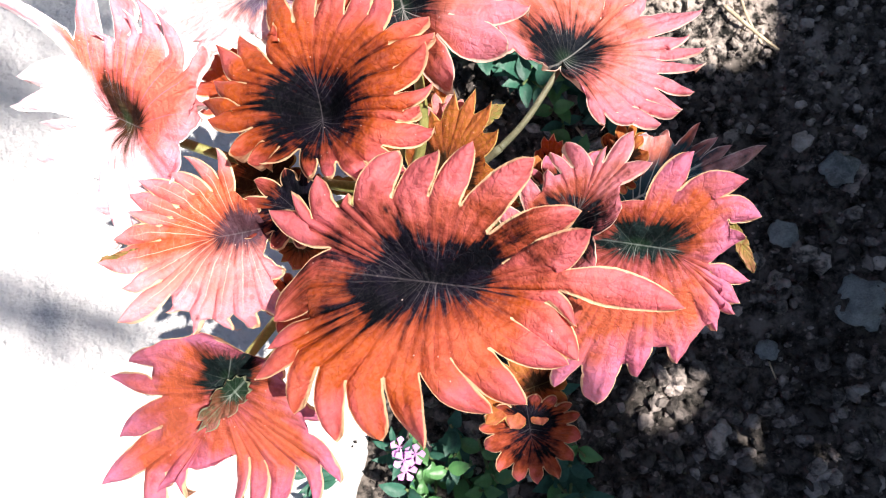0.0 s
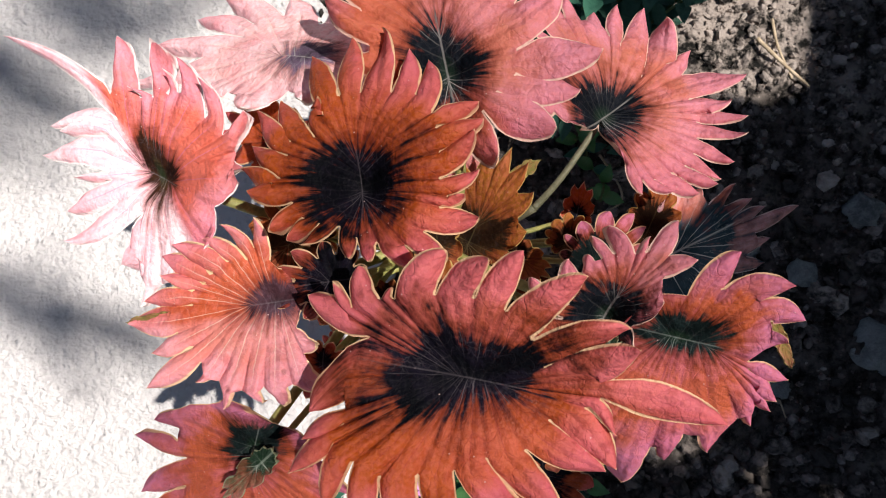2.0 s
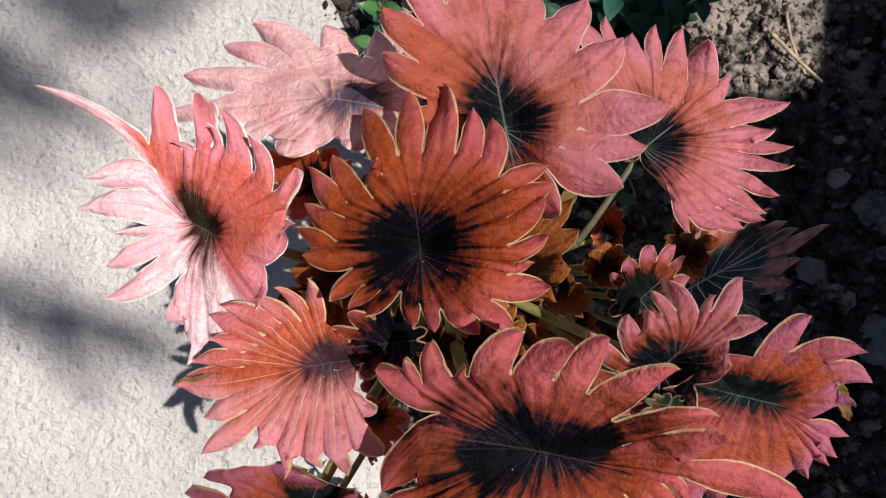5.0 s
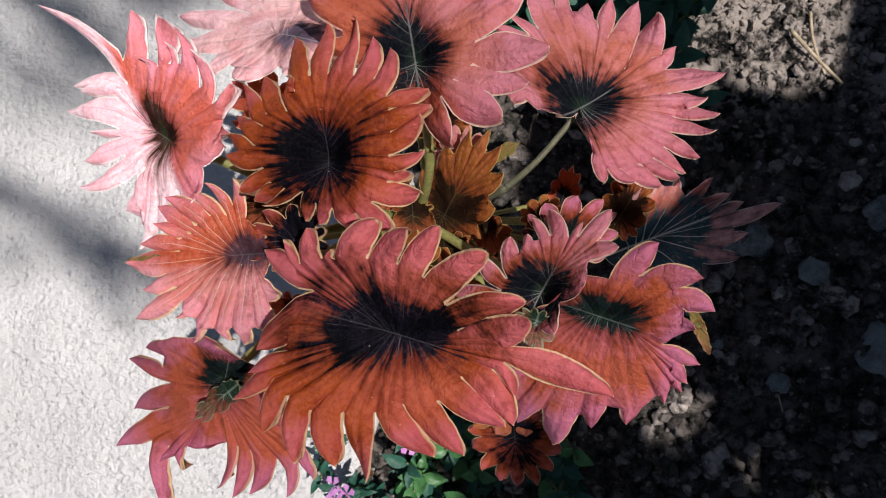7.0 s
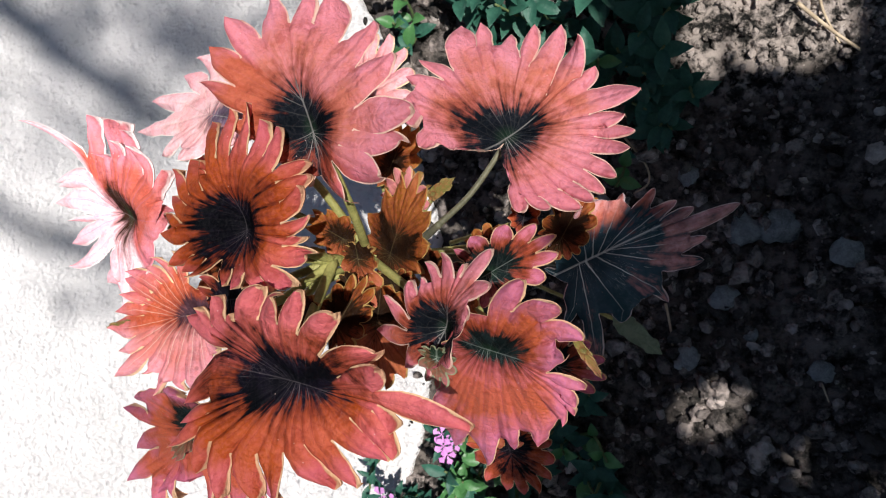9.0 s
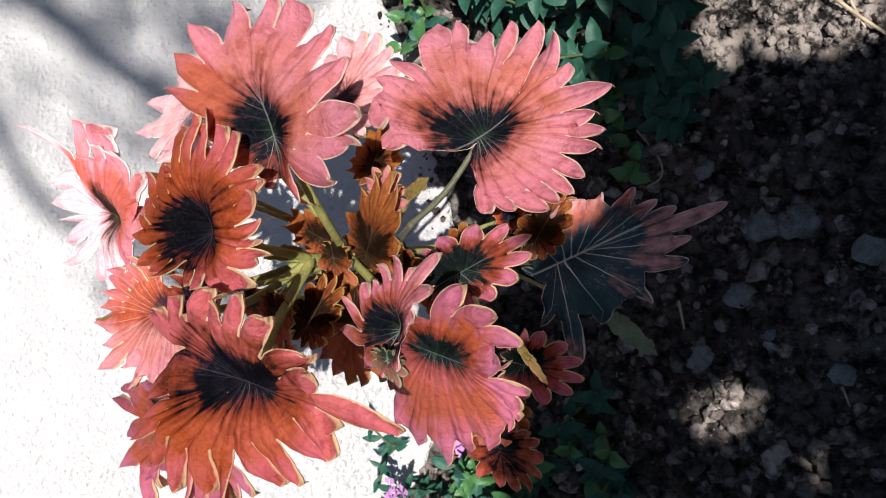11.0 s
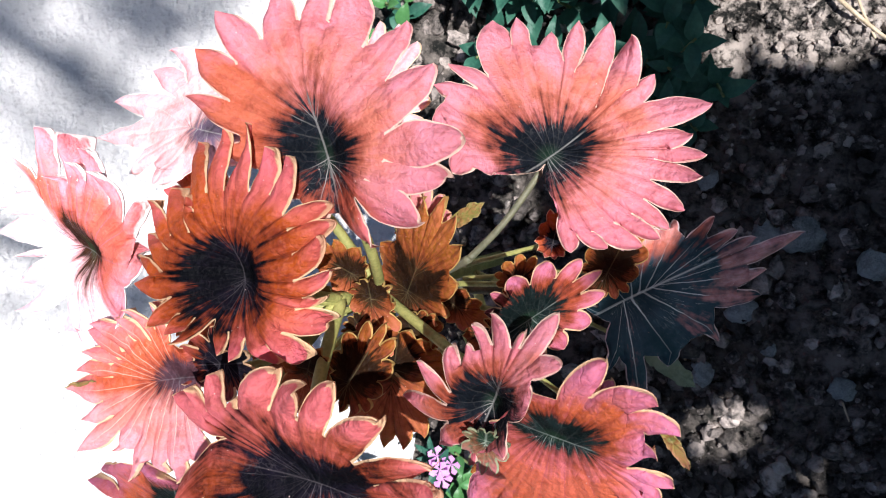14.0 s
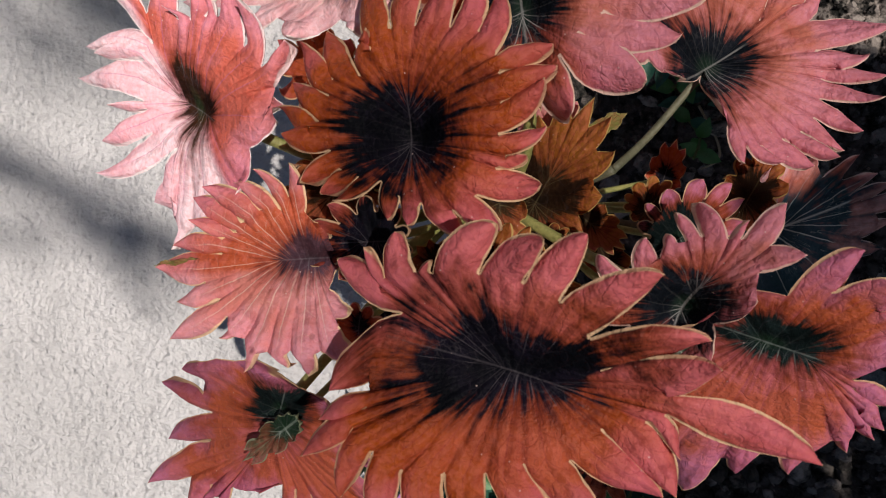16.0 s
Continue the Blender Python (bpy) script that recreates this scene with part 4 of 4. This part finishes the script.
# ---- weeds ----
def weed_leaf_mesh(length, width, material):
    verts, faces = [], []
    rows, cols = 9, 5
    for j in range(rows):
        u = j / (rows - 1)
        half = width / 2 * (math.sin(math.pi * u ** 0.82) ** 1.0 if 0 < u < 1 else 0.0)
        for i in range(cols):
            s = 2 * i / (cols - 1) - 1
            verts.append((length * u, half * s, 0.16 * length * math.sin(u * 2.2) * 0.7 - 0.12 * length * u * u + abs(s) * half * 0.35 + 0.02 * length * math.sin(9 * u + 2 * s)))
    for j in range(rows - 1):
        for i in range(cols - 1):
            a = j * cols + i
            faces.append((a, a + cols, a + cols + 1, a + 1))
    return mesh_of("leaf", verts, faces, material)


WEED_LEAVES = [weed_leaf_mesh(0.022, 0.0100, WEED), weed_leaf_mesh(0.016, 0.0075, WEED), weed_leaf_mesh(0.014, 0.008, WEED_BRIGHT), weed_leaf_mesh(0.013, 0.0045, WEED)]


def weed(x, y, height, pairs, kinds, seed, label, flowers=0, spread=0.35):
    rnd = random.Random(seed)
    z0 = soil_height(x, y) if x > edge_x(y) else 0.001
    ob = root("weed", (x, y, z0), label, "weed", "weeds along the slab")
    for s in range(rnd.choice((2, 3))):
        lean = Vector((rnd.gauss(0, spread), rnd.gauss(0, spread), 1)) * height
        pts = [(0, 0, -0.004), lean * 0.5 + Vector((rnd.gauss(0, 0.004), rnd.gauss(0, 0.004), 0)), lean]
        verts, faces = tube(pts, (0.0011, 0.0007), 6)
        part("stem", mesh_of("stem", verts, faces, WEED_STEM), ob)
        for k in range(pairs):
            u = (k + 0.6) / pairs
            at = Vector(pts[1]) * (2 * u) if u < 0.5 else Vector(pts[1]).lerp(lean, 2 * u - 1)
            yaw = 90 * k + rnd.uniform(-25, 25)
            for side in (0, 180):
                me = WEED_LEAVES[rnd.choice(kinds) if k < pairs - 1 else (2 if 2 in kinds else kinds[-1])]
                size = rnd.uniform(0.75, 1.15)
                m = pose(*at, 0, rnd.uniform(-45, 5), yaw + side) @ Matrix.Scale(size, 4)
                part("leaf", me, ob, at=m)
        if s < flowers:
            bm_v, bm_f = [(0, 0, 0)], []
            for p in range(5):
                b = len(bm_v)
                for q, (r, w) in enumerate(((0.0034, -0.35), (0.0070, -0.45), (0.0085, 0.0), (0.0070, 0.45), (0.0034, 0.35))):
                    a = 2 * math.pi * p / 5 + w
                    bm_v.append((r * math.cos(a), r * math.sin(a), 0.0006 + 0.12 * r))
                bm_f.append((0, b, b + 1, b + 2, b + 3, b + 4))
            bloom = mesh_of("flower", [tuple(0.72 * c for c in v) for v in bm_v], bm_f, FLOWER)
            for dx, dy, dz in ((0, 0, 0.002), (0.006, 0.003, -0.001), (-0.003, 0.006, -0.002), (0.001, -0.006, -0.001)):
                part("flower", bloom, ob, "small mauve-pink flower", pose(*(lean + Vector((dx, dy, dz))), rnd.uniform(-35, 35), rnd.uniform(-35, 35), rnd.uniform(0, 72)))


BROAD, NARROW = "leafy dark green weed with broad oval leaves", "small-leaved green weed with tiny mauve-pink flowers"
weed(0.062, 0.148, 0.060, 6, (0, 1), 1, BROAD, 0)
weed(0.035, 0.165, 0.055, 6, (0, 1), 2, BROAD, 0)
weed(0.004, 0.172, 0.060, 6, (0, 1), 3, BROAD, 0)
weed(-0.030, 0.178, 0.050, 6, (0, 1), 4, BROAD, 0)
weed(-0.072, 0.172, 0.045, 3, (1, 2), 5, BROAD, 0)
weed(0.048, 0.120, 0.040, 3, (1, 2), 6, BROAD, 0)
weed(0.052, 0.185, 0.070, 6, (0, 0), 7, BROAD, 0)
weed(0.015, 0.200, 0.060, 6, (0, 1), 8, BROAD, 0)
weed(-0.035, 0.210, 0.06, 6, (0, 1), 9, BROAD, 0)
weed(0.056, 0.098, 0.028, 3, (1, 2), 10, BROAD, 0)
weed(0.078, 0.165, 0.055, 6, (0, 1), 23, BROAD, 0)
weed(0.070, 0.125, 0.040, 4, (1, 1), 24, BROAD, 0)
weed(0.024, 0.145, 0.050, 6, (0, 1), 25, BROAD, 0)
weed(-0.012, 0.150, 0.045, 4, (1, 1), 26, BROAD, 0)
weed(0.085, 0.195, 0.060, 6, (0, 1), 27, BROAD, 0)
weed(0.088, 0.126, 0.048, 5, (0, 1), 31, BROAD, 0, 0.2)
weed(0.078, 0.106, 0.034, 4, (1, 1), 32, BROAD, 0, 0.25)
weed(0.036, -0.085, 0.045, 3, (1, 2), 11, BROAD, 0)
weed(0.055, -0.105, 0.040, 3, (0, 1), 12, BROAD, 0)
weed(0.012, -0.105, 0.040, 3, (1, 2), 13, BROAD, 0)
weed(0.040, -0.062, 0.030, 3, (1, 1), 14, BROAD, 0)
weed(0.03, -0.14, 0.045, 3, (0, 1), 15, BROAD, 0)
weed(0.065, -0.135, 0.035, 3, (1, 2), 22, BROAD, 0)
weed(-0.060, -0.128, 0.040, 5, (3, 3), 16, NARROW, 1)
weed(-0.024, -0.128, 0.040, 5, (3, 1), 17, NARROW, 1)
weed(-0.045, -0.095, 0.035, 4, (3, 3), 18, NARROW, 1)
weed(-0.085, -0.105, 0.030, 4, (3, 3), 19, NARROW, 0)
weed(-0.010, -0.085, 0.035, 4, (3, 1), 20, NARROW, 0)
weed(0.015, -0.138, 0.04, 4, (3, 1), 21, NARROW, 1)
weed(-0.036, -0.112, 0.036, 5, (3, 2), 28, NARROW, 0)
weed(0.002, -0.112, 0.040, 5, (3, 2), 29, NARROW, 0)
weed(-0.020, -0.098, 0.034, 4, (3, 2), 30, NARROW, 0)


# ---- dry stalks on the soil ----
def straw(points, radius, label):
    verts, faces = tube([(x, y, soil_height(x, y) + h) for x, y, h in points], (radius, radius * 0.6), 6)
    tagged(new("dry_stalk", mesh_of("dry_stalk", verts, faces, STRAW)), label, "dry stalk", "dry stalks on the soil")


straw([(0.150, 0.172, 0.004), (0.166, 0.158, 0.006), (0.182, 0.146, 0.003)], 0.0013, "bleached dry stalk lying on sunlit soil")
straw([(0.160, 0.185, 0.003), (0.163, 0.168, 0.005), (0.172, 0.150, 0.003)], 0.0010, "bleached dry stalk lying on sunlit soil")
straw([(0.062, 0.100, 0.006), (0.074, 0.085, 0.004), (0.076, 0.074, 0.006), (0.068, 0.068, 0.008)], 0.0008, "thin curled dry tendril on shaded soil")
straw([(0.088, 0.004, 0.003), (0.092, -0.014, 0.003), (0.094, -0.03, 0.003)], 0.0009, "thin dry twig on shaded soil")
straw([(0.172, -0.036, 0.003), (0.176, -0.046, 0.004)], 0.0006, "short bleached straw on shaded soil")


# ---- the tree whose crown throws the dappled shade ----
def sun_gap(x, y):
    """Whether the crown leaves the ground at (x, y) in sun."""
    side = -0.034 if y < 0.05 else 0.002
    if y < -0.085 and x < -0.030 + 0.05 * noise.noise((x * 55, y * 55, 8)):
        return True
    if x < side or y > 0.118 and x < 0.022 + 0.04 * noise.noise((x * 40, y * 40, 5)):
        return True
    if 0.132 + 0.012 * noise.noise((x * 60, y * 60, 2)) < y < 0.24 and (0.097 < x < 0.108 and y > 0.142 or 0.130 < x < 0.174 and y > 0.145):
        return True
    a, b = 0.82 * (x - 0.119) + 0.57 * (y + 0.058), 0.82 * (y + 0.058) - 0.57 * (x - 0.119)
    if (a / 0.0155) ** 2 + (b / 0.0068) ** 2 < 1:
        return True
    return ((x - 0.168) / 0.0058) ** 2 + ((y + 0.081) / 0.0042) ** 2 < 1


def build_tree():
    tree = root("tree", (2.3, 0.5, -0.02), "garden tree with a broken leafy crown that shades the bed", "tree")
    origin = Vector((2.3, 0.5, -0.02))
    rnd = random.Random(11)

    def limb(name, pts, radii):
        verts, faces = tube([Vector(p) - origin for p in pts], radii, 8)
        part(name, mesh_of(name, verts, faces, BARK), tree)

    def above(x, y, d):
        return Vector((x, y, 0)) + TO_SUN * d

    limb("trunk", [(2.3, 0.5, -0.1), (2.25, 0.45, 0.6), (2.05, 0.35, 1.2), (1.5, 0.2, 1.75)], (0.11, 0.09, 0.07, 0.05))
    limb("limb", [(1.5, 0.2, 1.75), above(0.2, 0.95, 3.2), above(-0.55, 0.5, 3.6), above(-0.47, 0.1, 3.6), above(-0.29, 0.008, 3.5), above(-0.215, -0.02, 3.4), above(-0.185, -0.032, 3.3)], (0.05, 0.03, 0.018, 0.011, 0.011, 0.010, 0.002))
    limb("limb", [(1.9, 0.32, 1.35), above(0.4, 0.9, 2.6), above(-0.35, 0.75, 3.2), above(-0.62, 0.34, 3.4), above(-0.42, 0.21, 3.3), above(-0.29, 0.13, 3.2), above(-0.245, 0.11, 3.2), above(-0.215, 0.098, 3.1)], (0.04, 0.03, 0.02, 0.012, 0.014, 0.013, 0.009, 0.002))
    limb("limb", [(1.5, 0.2, 1.75), above(0.5, -0.3, 1.8), above(0.1, -0.5, 1.8)], (0.05, 0.03, 0.01))
    limb("limb", [above(0.3, 0.30, 1.55), above(-0.05, 0.25, 2.8), above(-0.22, 0.16, 3.2), above(-0.27, 0.18, 3.3), above(-0.36, 0.30, 3.3)], (0.010, 0.007, 0.006, 0.006, 0.003))
    for x0, y0, x1, y1, r in ((-0.30, 0.20, -0.20, 0.115, 0.004), (-0.46, 0.17, -0.25, 0.075, 0.004), (-0.33, 0.26, -0.19, 0.155, 0.005),
                              (-0.36, 0.04, -0.22, -0.022, 0.005), (-0.40, -0.01, -0.24, -0.025, 0.003)):
        limb("twig", [above(x0, y0, 3.5), above((x0 + x1) / 2, (y0 + y1) / 2 + 0.006, 3.4), above(x1, y1, 3.3)], (r * 0.6, r))
    shape = [(-1, 0, 0), (-0.45, 0.42, 0.12), (0.35, 0.40, 0.10), (1, 0, -0.1), (0.35, -0.40, 0.10), (-0.45, -0.42, 0.12)]
    verts, faces = [], []

    def blade(p, r):
        turn = Euler((rnd.uniform(-0.9, 0.9), rnd.uniform(-0.9, 0.9), rnd.uniform(0, 6.3))).to_matrix()
        b = len(verts)
        verts.extend(p + turn @ (Vector(q) * r) - origin for q in shape)
        faces.extend(((b, b + 1, b + 5), (b + 1, b + 2, b + 4, b + 5), (b + 2, b + 3, b + 4)))

    for k in range(31000):
        if k < 15000:
            x, y, r = rnd.uniform(-0.18, 0.40), rnd.uniform(-0.35, 0.40), rnd.uniform(0.012, 0.022)
        else:
            x, y, r = rnd.uniform(-0.1, 2.6), rnd.uniform(-2.2, 2.2), rnd.uniform(0.035, 0.07)
        if k >= 15000 and x < 0.42 and abs(y) < 0.42:
            continue
        if any(sun_gap(x + 0.75 * r * cx, y + 0.75 * r * cy) for cx, cy in ((0, 0), (1, 0), (-1, 0), (0, 1), (0, -1), (0.7, 0.7), (-0.7, 0.7), (0.7, -0.7), (-0.7, -0.7), (0.4, 0), (-0.4, 0), (0, 0.4), (0, -0.4))):
            continue
        blade(above(x, y, rnd.uniform(0.8, 1.25) if k < 15000 else rnd.uniform(1.1, 2.6)), r)
        if k >= 15000 and math.hypot((x - 1.2) / 1.45, y / 2.2) > 0.93 + 0.22 * noise.noise((x * 1.6, y * 1.6, 3)):
            del verts[-6:], faces[-3:]  # the crown is round
    for cx, cy, n, size in ((-0.345, -0.028, 4, 0.014), (-0.25, 0.18, 14, 0.016), (-0.35, 0.19, 12, 0.016), (-0.30, 0.24, 16, 0.018), (-0.235, -0.01, 10, 0.014), (-0.275, 0.005, 8, 0.013), (-0.28, 0.135, 6, 0.014)):
        for _ in range(n):
            blade(above(cx + rnd.gauss(0, 0.02), cy + rnd.gauss(0, 0.015), rnd.uniform(2.9, 3.6)), size)
    for _ in range(70):
        blade(above(rnd.uniform(-0.48, -0.27), rnd.uniform(0.08, 0.27), rnd.uniform(4.5, 5.8)), 0.015)
    for i in range(13):
        for j in range(16):
            if rnd.random() < 0.16:
                blade(above(-0.165 + (i + rnd.uniform(-0.6, 0.6)) * 0.012, -0.062 + (j + rnd.uniform(-0.6, 0.6)) * 0.0125, rnd.uniform(5.2, 6.4)), 0.0135)
    crown = part("crown", mesh_of("crown", verts, faces, CANOPY, False), tree, "loose crown of small green leaves")
    tagged(crown, kind="stuff")


build_tree()
